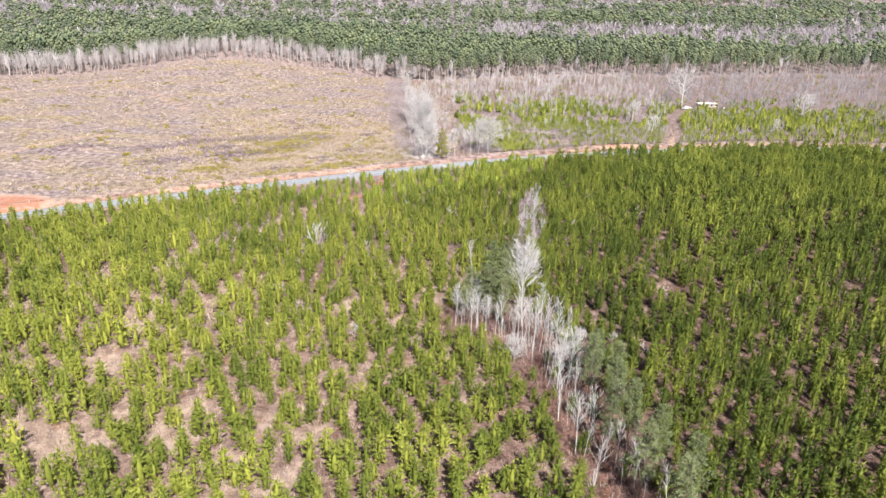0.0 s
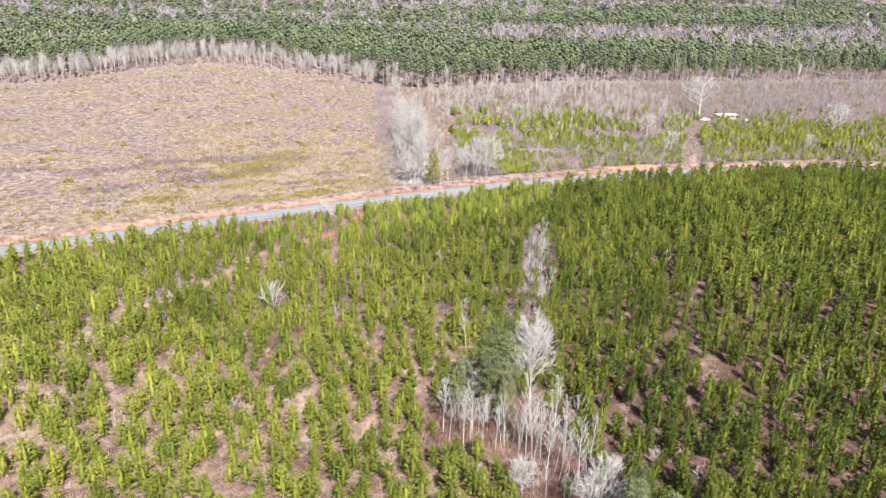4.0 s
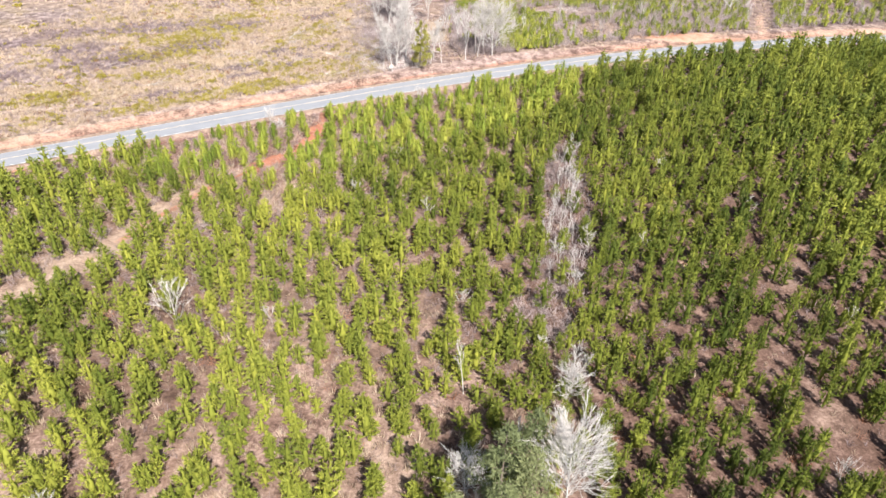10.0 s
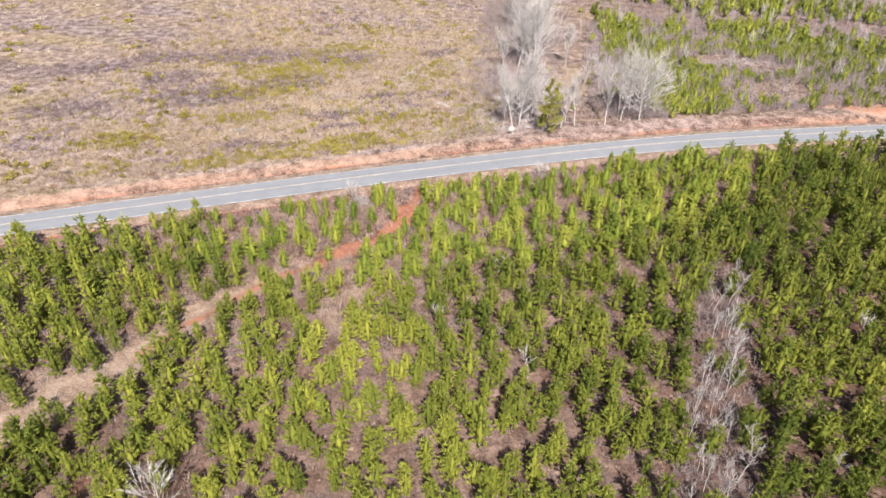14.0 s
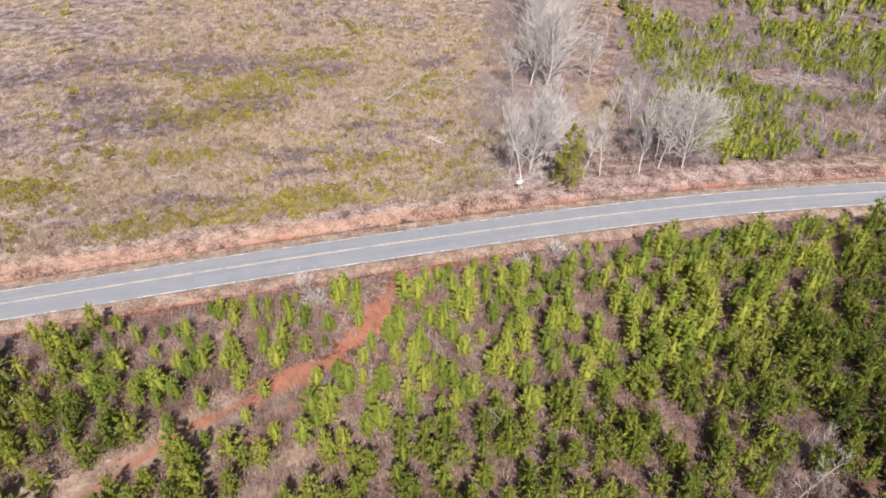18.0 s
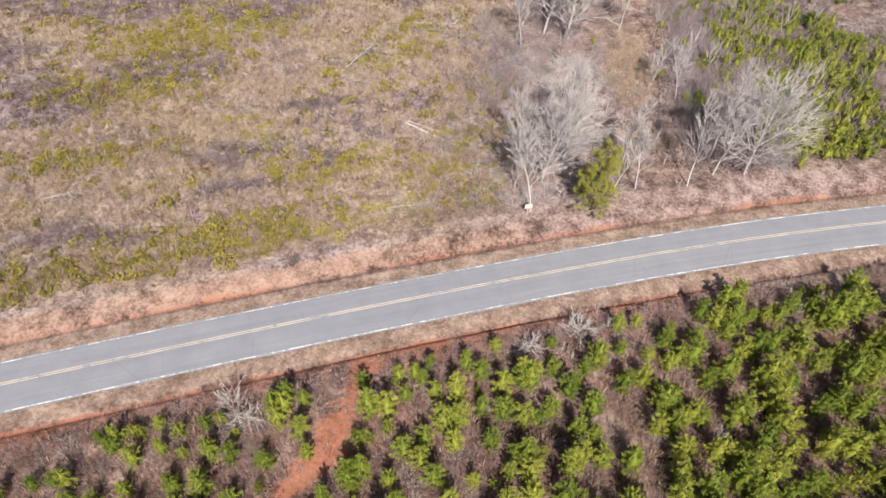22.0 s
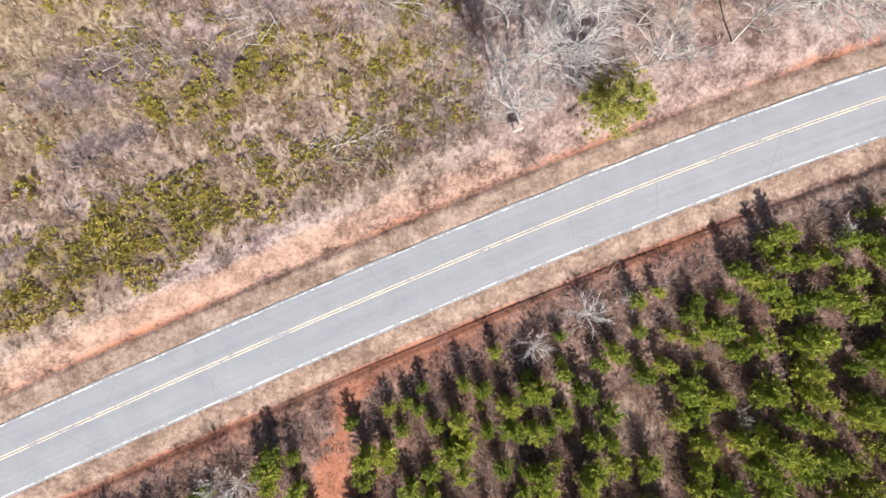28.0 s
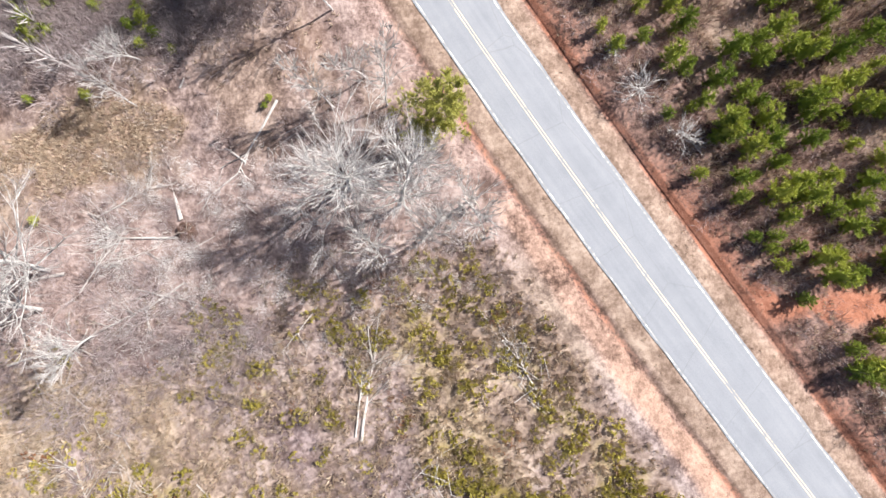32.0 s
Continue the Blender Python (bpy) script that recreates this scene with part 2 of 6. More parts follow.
M_CEDAR = foliage("cedar_sprays", [(0.08, (0.22, 0.23, 0.06)), (0.28, (0.40, 0.40, 0.10)), (0.5, (0.58, 0.55, 0.17))], 0.3)
M_SHRUB = foliage("low_evergreen_leaves", [(0.15, (0.19, 0.165, 0.038)), (0.45, (0.38, 0.335, 0.075)), (0.85, (0.58, 0.50, 0.14))], 0.3)
M_STRAW = foliage("dry_sedge_blades", [(0.15, (0.32, 0.245, 0.185)), (0.5, (0.59, 0.485, 0.38)), (0.85, (0.77, 0.665, 0.545))], 0.3, 0.2, 0.03)
M_TWIG = foliage("bare_brush_twigs", [(0.15, (0.17, 0.128, 0.13)), (0.5, (0.35, 0.292, 0.295)), (0.85, (0.54, 0.48, 0.485))], 0.0, 0.2, 0.03)
M_REDTWIG = foliage("red_brown_brush_twigs", [(0.15, (0.12, 0.065, 0.055)), (0.5, (0.28, 0.175, 0.152)), (0.85, (0.47, 0.335, 0.30))], 0.0, 0.2, 0.05)
M_BROWNLEAF = foliage("dead_oak_leaves", [(0.15, (0.16, 0.07, 0.035)), (0.5, (0.30, 0.145, 0.075)), (0.85, (0.42, 0.24, 0.14))], 0.2)
M_RUST = foliage("rusty_dead_leaves", [(0.15, (0.26, 0.10, 0.05)), (0.5, (0.46, 0.21, 0.12)), (0.85, (0.60, 0.33, 0.22))], 0.2, 0.2, 0.05)
M_FARTWIG = foliage("forest_bare_twigs", [(0.2, (0.30, 0.275, 0.27)), (0.5, (0.45, 0.42, 0.42)), (0.8, (0.62, 0.595, 0.595))], 0.0, 0.1, 0.006)
M_FARGREY = foliage("hardwood_belt_twigs", [(0.2, (0.20, 0.18, 0.19)), (0.5, (0.32, 0.295, 0.31)), (0.8, (0.46, 0.435, 0.45))], 0.0, 0.1, 0.006)
M_FIELDTWIG = foliage("dark_field_regrowth", [(0.15, (0.12, 0.088, 0.092)), (0.5, (0.265, 0.212, 0.220)), (0.85, (0.45, 0.39, 0.40))], 0.0, 0.2, 0.03)
M_BARK = surface("grey_brown_bark", [(0.3, (0.10, 0.075, 0.06)), (0.5, (0.22, 0.18, 0.15)), (0.7, (0.36, 0.31, 0.27))], 1.2, 9.0, 0.9, 0.02, (1, 1, 0.3))
M_PALEBARK = surface("pale_grey_bark", [(0.3, (0.40, 0.38, 0.37)), (0.5, (0.61, 0.60, 0.59)), (0.7, (0.78, 0.77, 0.77))], 0.8, 7.0, 0.85, 0.015, (1, 1, 0.35))
M_TWIGPALE = foliage("pale_branch_twigs", [(0.08, (0.42, 0.395, 0.385)), (0.3, (0.60, 0.58, 0.57)), (0.6, (0.78, 0.765, 0.76))], 0.0, 0.2)
M_TWIGMID = foliage("grey_branch_twigs", [(0.08, (0.34, 0.32, 0.312)), (0.3, (0.52, 0.495, 0.485)), (0.6, (0.70, 0.675, 0.665))], 0.0, 0.2)
M_FARBARK = surface("forest_trunk_bark", [(0.3, (0.28, 0.25, 0.235)), (0.7, (0.48, 0.445, 0.43))], 0.4, 3.0)
M_DEADWOOD = surface("weathered_dead_wood", [(0.3, (0.30, 0.27, 0.255)), (0.5, (0.54, 0.51, 0.49)), (0.7, (0.74, 0.71, 0.69))], 1.0, 8.0, 0.9, 0.015, (1, 1, 0.3))
M_SLASH = surface("grey_slash_wood", [(0.3, (0.26, 0.235, 0.225)), (0.5, (0.46, 0.43, 0.415)), (0.7, (0.68, 0.65, 0.635))], 0.6, 5.0, 0.9, 0.01)
M_SIDING = surface("cream_metal_siding", [(0.3, (0.42, 0.37, 0.30)), (0.7, (0.56, 0.51, 0.44))], 0.7, 6.0, 0.55, 0.01)
M_ROOF = surface("pale_weathered_roof", [(0.3, (0.55, 0.51, 0.45)), (0.7, (0.74, 0.71, 0.66))], 0.5, 5.0, 0.7, 0.01)
M_DARK = surface("dark_window_glass", [(0.3, (0.02, 0.022, 0.025)), (0.7, (0.04, 0.043, 0.048))], 1.0, 5.0, 0.15, 0.001)
M_RUBBER = surface("black_rubber", [(0.3, (0.015, 0.015, 0.015)), (0.7, (0.035, 0.035, 0.035))], 2.0, 12.0, 0.8, 0.005)
M_CARPAINT = surface("white_car_paint", [(0.3, (0.72, 0.72, 0.71)), (0.7, (0.80, 0.80, 0.79))], 0.8, 5.0, 0.35, 0.001)
M_SIGN = surface("sun_bleached_board", [(0.3, (0.66, 0.60, 0.50)), (0.7, (0.80, 0.76, 0.68))], 3.0, 20.0, 0.8, 0.004)
M_ROOTS = surface("dark_root_soil", [(0.3, (0.05, 0.028, 0.02)), (0.7, (0.14, 0.08, 0.06))], 2.0, 12.0, 0.95, 0.03)
M_ROCK = surface("red_clay_clod", [(0.3, (0.20, 0.08, 0.05)), (0.7, (0.45, 0.24, 0.16))], 3.0, 15.0, 0.95, 0.02)

# ---- the lie of the land ----
def mesh_from(name, verts, tris, mat, tint=None, smooth=False):
    me = bpy.data.meshes.new(name)
    verts = np.asarray(verts, dtype=np.float32)
    tris = np.asarray(tris, dtype=np.int32)
    k = tris.shape[1]
    me.vertices.add(len(verts))
    me.vertices.foreach_set("co", verts.ravel())
    me.loops.add(tris.size)
    me.loops.foreach_set("vertex_index", tris.ravel())
    me.polygons.add(len(tris))
    me.polygons.foreach_set("loop_start", np.arange(0, tris.size, k, dtype=np.int32))
    if smooth:
        me.polygons.foreach_set("use_smooth", np.ones(len(tris), dtype=bool))
    if tint is not None:
        at = me.attributes.new("tint", "FLOAT", "POINT")
        at.data.foreach_set("value", np.asarray(tint, dtype=np.float32))
    me.materials.append(mat)
    me.update(calc_edges=True)
    return me


def smooth(a, b, x):
    t = np.clip((np.asarray(x, dtype=float) - a) / (b - a), 0, 1)
    return t * t * (3 - 2 * t)


ROAD_X = (-420, -260, -160, -105, -85, -53.6, -33.8, -13.8, 6.5, 25.6, 47.3, 83, 122, 164, 240, 420)
ROAD_Y = (60, 121, 176, 209.5, 220.5, 238.0, 248.7, 259.2, 269.3, 278.0, 286.4, 298.6, 307.5, 313.5, 318, 322)
_gx = np.arange(-420.0, 421.0, 1.0)
_gy = np.interp(_gx, ROAD_X, ROAD_Y)
_k = np.exp(-0.5 * (np.arange(-24, 25) / 8.0) ** 2)
_k /= _k.sum()
_gy = np.convolve(np.pad(_gy, 24, mode="reflect", reflect_type="odd"), _k, mode="valid")
_gs = np.gradient(_gy, _gx)


def road_y(x):
    return np.interp(x, _gx, _gy)


def road_cos(x):
    return 1.0 / np.sqrt(1.0 + np.interp(x, _gx, _gs) ** 2)


def offset(x, y):
    """Distance from the road's centre line, positive on the field's side."""
    return (y - road_y(x)) * road_cos(x)


def along(pts, x, y):
    """Distance from a polyline."""
    best = np.full(np.shape(x), 1e9)
    for (ax, ay), (bx, by) in zip(pts, pts[1:]):
        dx, dy = bx - ax, by - ay
        t = np.clip(((x - ax) * dx + (y - ay) * dy) / (dx * dx + dy * dy), 0, 1)
        best = np.minimum(best, np.hypot(x - ax - t * dx, y - ay - t * dy))
    return best


def wave(x, y, size, seed=0.0):
    """A smooth random field of about -1 to 1 with lumps of that size."""
    k = 6.283 / size
    return (np.sin(k * (x * 0.81 + y * 0.59) + 1.3 + seed) + np.sin(k * (-x * 0.47 + y * 0.93) * 1.27 + 4.1 + seed * 2)
            + np.sin(k * (x * 1.13 - y * 0.38) * 0.71 + 2.2 + seed * 3) + 0.6 * np.sin(k * (x * 0.2 + y * 1.9) + 5.0 * seed)) / 3.0


def terrain(x, y):
    z = 8.5 * np.exp(-((x + 172) / 62) ** 2 - ((y - 560) / 105) ** 2)
    z = z - 1.0 * np.exp(-((x - 18 - (y - 130) * 0.06) / 15) ** 2) * smooth(245, 195, y)
    z = z + 2.2 * np.exp(-((x + 148) / 11) ** 2 - ((y - 275) / 5) ** 2)
    z = z + 3.2 * np.exp(-((x - 105) / 52) ** 2 - ((y - 240) / 42) ** 2)
    z = z + 1.8 * np.exp(-((x + 62) / 42) ** 2 - ((y - 135) / 60) ** 2)
    z = z - 1.2 * smooth(-8, -20, y - road_y(x)) * smooth(130, 60, x)
    z = z + 0.35 * wave(x, y, 46, 0.4) + 0.12 * wave(x, y, 11, 1.7)
    far = smooth(650, 1600, y)
    return z + far * (10 * wave(x, y, 900, 2.0) + 8) + smooth(1900, 4200, y) * 90


def height(x, y):
    x, y = np.asarray(x, dtype=float), np.asarray(y, dtype=float)
    n = offset(x, y)
    prof = np.interp(n, (-16, -9, -7.4, -6.05, -5.8, -5.5, -5.2, -3.48, -3.25, 3.0, 3.2, 5.1, 5.35, 5.65, 5.9, 8.6, 10.2, 16),
                     (0, 0.15, 0.12, 0.0, -0.52, -0.55, -0.25, -0.03, -0.09, -0.09, -0.03, -0.22, -0.50, -0.45, 0.02, 0.62, 0.75, 0.3))
    prof = prof + 0.07 * wave(x, y, 2.3, 0.9) * smooth(3.2, 5.0, np.abs(n))
    w = smooth(7, 17, np.abs(n))
    return prof * (1 - w) + terrain(x, y) * w


CLAY_TRACK = ((-70, 160), (-58.5, 181.5), (-52, 191.5), (-48.3, 199), (-46.4, 204.1), (-43.8, 208.8), (-39.2, 214.7), (-36.4, 218.8), (-32.6, 223.6), (-29.8, 226.4), (-26.8, 229.6), (-25.2, 233.3), (-23.9, 236.6), (-22.7, 241), (-22.5, 246), (-21, 251))
DRIVE = ((100, 302), (104, 320), (112, 340), (120, 373), (134, 399), (142, 404))
FIELD_TRACK = ((-330, 385), (-255, 401.5), (-242, 407), (-232, 420), (-215, 430), (-202, 428), (-184, 416.5), (-164, 400), (-148, 381), (-135, 363))
LOGGING_ROAD = ((-260, 225), (-200, 248), (-173, 264.5), (-168, 279.5), (-161, 292), (-150, 301))
BARE = ((-60, 91, 7), (-42, 101, 5), (-64, 115, 6), (-64, 139, 5), (-49, 148, 4.5), (-82, 154, 6), (-67, 165, 6), (-22, 143, 4.5), (-60, 178, 4),
        (33, 186, 2.4), (40, 206, 2.8), (32, 142, 3.5), (46, 126, 3), (55, 160, 4), (-25, 213, 4.5), (-21, 220.5, 3.2), (-9, 232, 3), (4, 246, 3.5), (62, 190, 4),
        (-61, 112, 4), (-52, 98, 4.5), (-45, 94, 4.5), (-41, 92, 4.5), (-32, 87, 4.5), (-58, 86, 6), (-55, 90, 5), (-64, 139, 5), (-46, 114, 3.5), (-68, 93, 5), (-29, 98, 3.5), (-13, 107, 3), (-49, 148, 4), (-23, 84, 4), (-67, 163, 6), (-75, 113, 4), (-65, 177, 4), (-57.6, 187, 4.5), (-50, 206, 4), (-27, 209.5, 3.5), (-62, 130, 5), (-41, 126, 4), (-23, 142, 3.5), (50, 211, 2.4), (34, 142, 4), (-35.7, 212, 2.6), (-30, 219.5, 2.6), (-26.5, 208.6, 3.2), (-21.5, 224.5, 2.8), (-38.5, 203, 2.6))
HOLLOW = ((5, 137), (15, 140), (19, 128), (24, 112), (28, 92), (32, 72))
STRIP = ((-9, 272), (-10, 300), (-13, 330), (-19, 380), (-27, 440), (-33, 476))

SLASH = ((-82, 276, 13, 6), (-66, 288, 10, 5), (-94, 284, 8, 5), (-48, 273.5, 8, 2.6), (-61, 255.5, 8, 2.2), (-28.5, 290, 4, 2.5), (-35, 317, 6, 3), (-16.6, 304, 3.5, 6), (-36, 275, 4, 1.8), (-12, 296, 5, 4),
         (-41, 286, 6, 1.5), (-58, 306, 10, 4), (-80, 303, 16, 6), (-104, 296, 12, 5), (-110, 262, 10, 5), (-120, 285, 14, 5), (-150, 275, 15, 5), (-46, 268, 5, 1.6))


def scar_at(x, y):
    """Where grey-purple felled branches and regrowth cover the field."""
    k = 0.40 * smooth(0.35, 0.8, wave(x, y, 24, 8.8) + 0.5 * wave(x * 0.6, y * 1.5, 8, 3.1))
    rag = 0.28 * wave(x, y, 7, 1.0) + 0.15 * wave(x, y, 2.6, 4.0)
    for gx, gy, a, b in SLASH:
        k = np.maximum(k, smooth(1.35, 0.55, np.hypot((x - gx) / a, (y - gy - 0.35 * (x - gx)) / b) + rag))
    return k


GREEN = ((-68, 267, 8, 3), (-43, 259.6, 13, 4.2), (-32, 263.6, 5, 2.6), (-52.5, 252.5, 9, 3), (-64, 247, 8, 3.4), (-18, 285, 6, 4.5), (-21, 277.5, 7, 4), (-19, 270.5, 6, 2.6), (-27, 268.5, 6, 2.4),
         (-32, 309, 7, 4), (-60, 315, 10, 4), (-66, 297, 14, 6), (-70, 283, 11, 4), (-88, 250, 8, 4), (-20, 295, 5, 3), (-31, 302, 5, 3), (-84, 240, 6, 3), (-38, 296, 6, 3), (-36, 274, 8, 3))


def forest_edge(x):
    """Where the field or the scrub ends and the tall woods begin."""
    base = np.interp(x, (-600, -286, -242, -218, -193, -159, -141, -109, -71, -36, -12, 43, 87, 164, 222, 297, 352, 700),
                     (400, 453, 467, 481, 497, 518, 526, 526, 515, 487, 484, 508, 532, 538, 555, 573, 583, 640))
    return base + 3 * wave(x, x * 0.3, 60, 3.1)


def build_ground():
    xs = np.unique(np.concatenate([np.linspace(-4500, -420, 24), np.linspace(-420, -140, 60), np.arange(-140, 190, 1.7), np.linspace(190, 420, 60), np.linspace(420, 4500, 24)]))
    ds = np.unique(np.concatenate([np.linspace(-3000, -320, 14), np.linspace(-320, -120, 45), np.arange(-120, -14, 1.5), np.arange(-14, 14, 0.36), np.arange(14, 80, 1.1),
                                   np.arange(80, 330, 3.2), np.linspace(330, 900, 60), np.linspace(900, 4600, 50)]))
    X, D = np.meshgrid(xs, ds)
    Y = road_y(X) + D
    Z = height(X, Y)
    nx, nd = len(xs), len(ds)
    verts = np.stack([X, Y, Z], -1).reshape(-1, 3)
    i = np.arange(nd - 1)[:, None] * nx + np.arange(nx - 1)[None, :]
    quads = np.stack([i, i + 1, i + 1 + nx, i + nx], -1).reshape(-1, 4)
    me = mesh_from("ground", verts, quads, M_GROUND, smooth=True)
    x, y = verts[:, 0].astype(float), verts[:, 1].astype(float)
    n = offset(x, y)
    clay = np.interp(n + 0.5 * wave(x, y, 7, 3.7), (-10, -7.5, -6.2, -5.5, -5.1, 5.0, 5.4, 6.0, 7.6, 9.6), (0.0, 0.0, 0.0, 0.0, 0.0, 0.0, 0.45, 0.56, 0.54, 0.0))
    clay = clay * np.where(n > 0, 1 - 0.75 * smooth(-14, -2, x) * smooth(60, 40, x), 1.0)
    clay = clay * (0.72 + 0.28 * smooth(-0.5, 0.4, wave(x, y, 31, 0.2)))
    track = along(CLAY_TRACK, x, y) + 0.9 * wave(x, y, 6, 1.2) + 0.8 * wave(x, y, 2.4, 0.4)
    broad = 1.5 + 1.4 * smooth(218, 228, y) * smooth(246, 238, y)
    red = (0.64 + 0.20 * smooth(212, 226, y)) * smooth(broad, broad * 0.3, track) * smooth(-4.6, -6, n) * smooth(176, 200, y)
    for spur in (((-20.5, 240), (-20.0, 236.5)), ((-27.2, 224), (-29, 220.5), (-31.5, 216)), ((12.2, 245), (13.7, 238.6))):
        red = np.maximum(red, 0.72 * smooth(2.0, 0.5, along(spur, x, y) + 0.5 * wave(x, y, 3, 2.0)))
    cut = np.interp(n + 0.18 * wave(x, y, 5, 3.7), (-10.5, -8.5, -6.4, -5.9, -5.3, -5.0, 4.9, 5.3, 5.9, 6.4, 8.5), (0.0, 0.45, 0.62, 0.9, 0.62, 0.0, 0.0, 0.85, 0.62, 0.24, 0.0))
    cut = cut * (0.72 + 0.28 * wave(x, y, 23, 0.8)) * np.where(n < 0, smooth(24, 8, x) * 0.9 + 0.1, 1.0)
    cut = np.maximum(cut, 0.26 * smooth(5.6, 6.4, n) * smooth(12, 8.5, n) * smooth(-14, -6, x) * smooth(16, 8, x))
    red = np.maximum(red, cut * (0.4 + 0.6 * smooth(-140, -110, x)) * smooth(170, 120, x))
    red = np.maximum(red, 0.40 * smooth(1.0, 0.5, along(HOLLOW, x, y) / 11))
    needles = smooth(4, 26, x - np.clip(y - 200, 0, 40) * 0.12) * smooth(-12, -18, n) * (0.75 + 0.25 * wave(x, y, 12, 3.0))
    clay = np.maximum(clay, (0.12 + 0.45 * smooth(340, 325, y)) * smooth(2.4, 0.8, along(DRIVE, x, y)) * smooth(5, 8, n))
    clay = np.maximum(clay, 0.60 * smooth(3.4, 1.2, along(FIELD_TRACK, x, y) + 0.6 * wave(x, y, 9, 2.2)))
    clay = np.maximum(clay, 0.50 * smooth(4.6, 1.5, along(LOGGING_ROAD, x, y) + 0.9 * wave(x, y, 11, 1.2)))
    clay = np.maximum(clay, 0.9 * smooth(14, 7, np.hypot((x + 138) / 1.6, y - 206)))
    clay = np.maximum(clay, 0.8 * smooth(7, 3, np.hypot((x - 72) / 3.0, y - 306.5)))
    for cx, cy, r in ((41, 207, 1.2), (31, 188, 1.0), (45, 193, 1.2), (-9, 137, 1.6), (-33, 133, 1.4)):
        clay = np.maximum(clay, 0.85 * smooth(r * 1.5, r * 0.5, np.hypot(x - cx, y - cy)))
    left = smooth(8, -4, x + 12 + (y - 272) * 0.12)
    field = smooth(7.2, 8.6, n) * np.maximum(left, 0.65)
    pale = np.where(n > 0, 0.8, 0.7) * smooth(5.9, 4.6, np.abs(n) + 0.45 * wave(x, y, 5, 4.4))
    pale = np.maximum(pale, 0.75 * smooth(-14, -9, n) * smooth(-6, -7, n) * smooth(2, 30, x))
    pale = np.maximum(pale, 0.6 * smooth(9, 10, n) * smooth(16, 11, n) * smooth(-20, -40, x))
    pale = np.maximum(pale, 0.30 * smooth(-13, -18, n) * smooth(22, -14, x - (y - 130) * 0.12) * smooth(0, 40, 222 - y) * (0.7 + 0.5 * wave(x, y, 19, 2.7)))
    gap = smooth(-0.22, -0.6, wave(x, y, 17, 1.9) + 0.4 * wave(x, y, 7, 6.4)) * smooth(-13, -18, n) * smooth(30, 10, x)
    pale = np.maximum(pale, (0.5 - 0.3 * smooth(160, 175, y)) * gap)
    pale = np.maximum(pale, 0.85 * smooth(1.3, 0.7, np.hypot((x - 1.6 + (y - 306) * 0.1) / 3.6, (y - 306) / 8.5) + 0.2 * wave(x, y, 4, 2.0)))
    for bx, by, r in BARE:
        pale = np.maximum(pale, (0.95 if bx < 10 else 0.2) * smooth(r * 1.25, r * 0.5, np.hypot(x - bx, y - by) * (1.25 if by < 116 else 1.0)))
    pale = np.maximum(pale, 0.85 * smooth(4.2, 1.8, along(CLAY_TRACK, x, y)) * smooth(228, 212, y))
    # shade among the left-hand pines, put into the ground colour
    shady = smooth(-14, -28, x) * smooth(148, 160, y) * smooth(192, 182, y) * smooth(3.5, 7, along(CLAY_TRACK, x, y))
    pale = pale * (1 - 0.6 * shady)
    litter = smooth(10, 4, along(STRIP, x, y)) * smooth(7, 9, n)
    litter = np.maximum(litter, smooth(-3, 6, y - forest_edge(x)) * 0.9)
    litter = np.maximum(litter, 0.2 * smooth(0, 14, x - 14) * smooth(14, 20, n))
    litter = np.maximum(litter, 0.7 * smooth(5.2, 6.2, n) * smooth(12, 9, n) * smooth(-14, -4, x) * smooth(45, 25, x))
    # litter patches, and a darker band painted as shade between the rows
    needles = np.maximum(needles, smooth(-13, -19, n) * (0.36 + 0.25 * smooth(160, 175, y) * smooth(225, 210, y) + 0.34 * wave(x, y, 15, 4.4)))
    # painted shade under the left-hand pines and the hollow's trees
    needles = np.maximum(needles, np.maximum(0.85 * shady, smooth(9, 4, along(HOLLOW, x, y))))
    needles = np.maximum(needles, 0.65 * smooth(11, 15, n) * smooth(10, 18, x) * smooth(4, -4, y - forest_edge(x)))
    olive = 0 * x
    for gx, gy, a, b in GREEN:
        olive = np.maximum(olive, (0.62 if a > 7.5 else 0.38) * (1 + 0.35 * wave(x * 1.6, y * 0.7, 5, 2.6)) * smooth(1.45, 0.5, np.hypot((x - gx) / a, (y - gy - 0.45 * (x - gx)) / b)))
    scar = scar_at(x, y)
    needles = np.maximum(needles, scar * smooth(9, 12, n))
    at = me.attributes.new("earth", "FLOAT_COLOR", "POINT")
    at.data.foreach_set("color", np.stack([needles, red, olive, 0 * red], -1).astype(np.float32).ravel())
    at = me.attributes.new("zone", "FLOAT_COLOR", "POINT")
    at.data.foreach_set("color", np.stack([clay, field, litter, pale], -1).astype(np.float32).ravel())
    ob = new("ground", me)
    tagged(ob, "rolling ground of dry grass, red clay and needle litter", "ground", kind="structure")


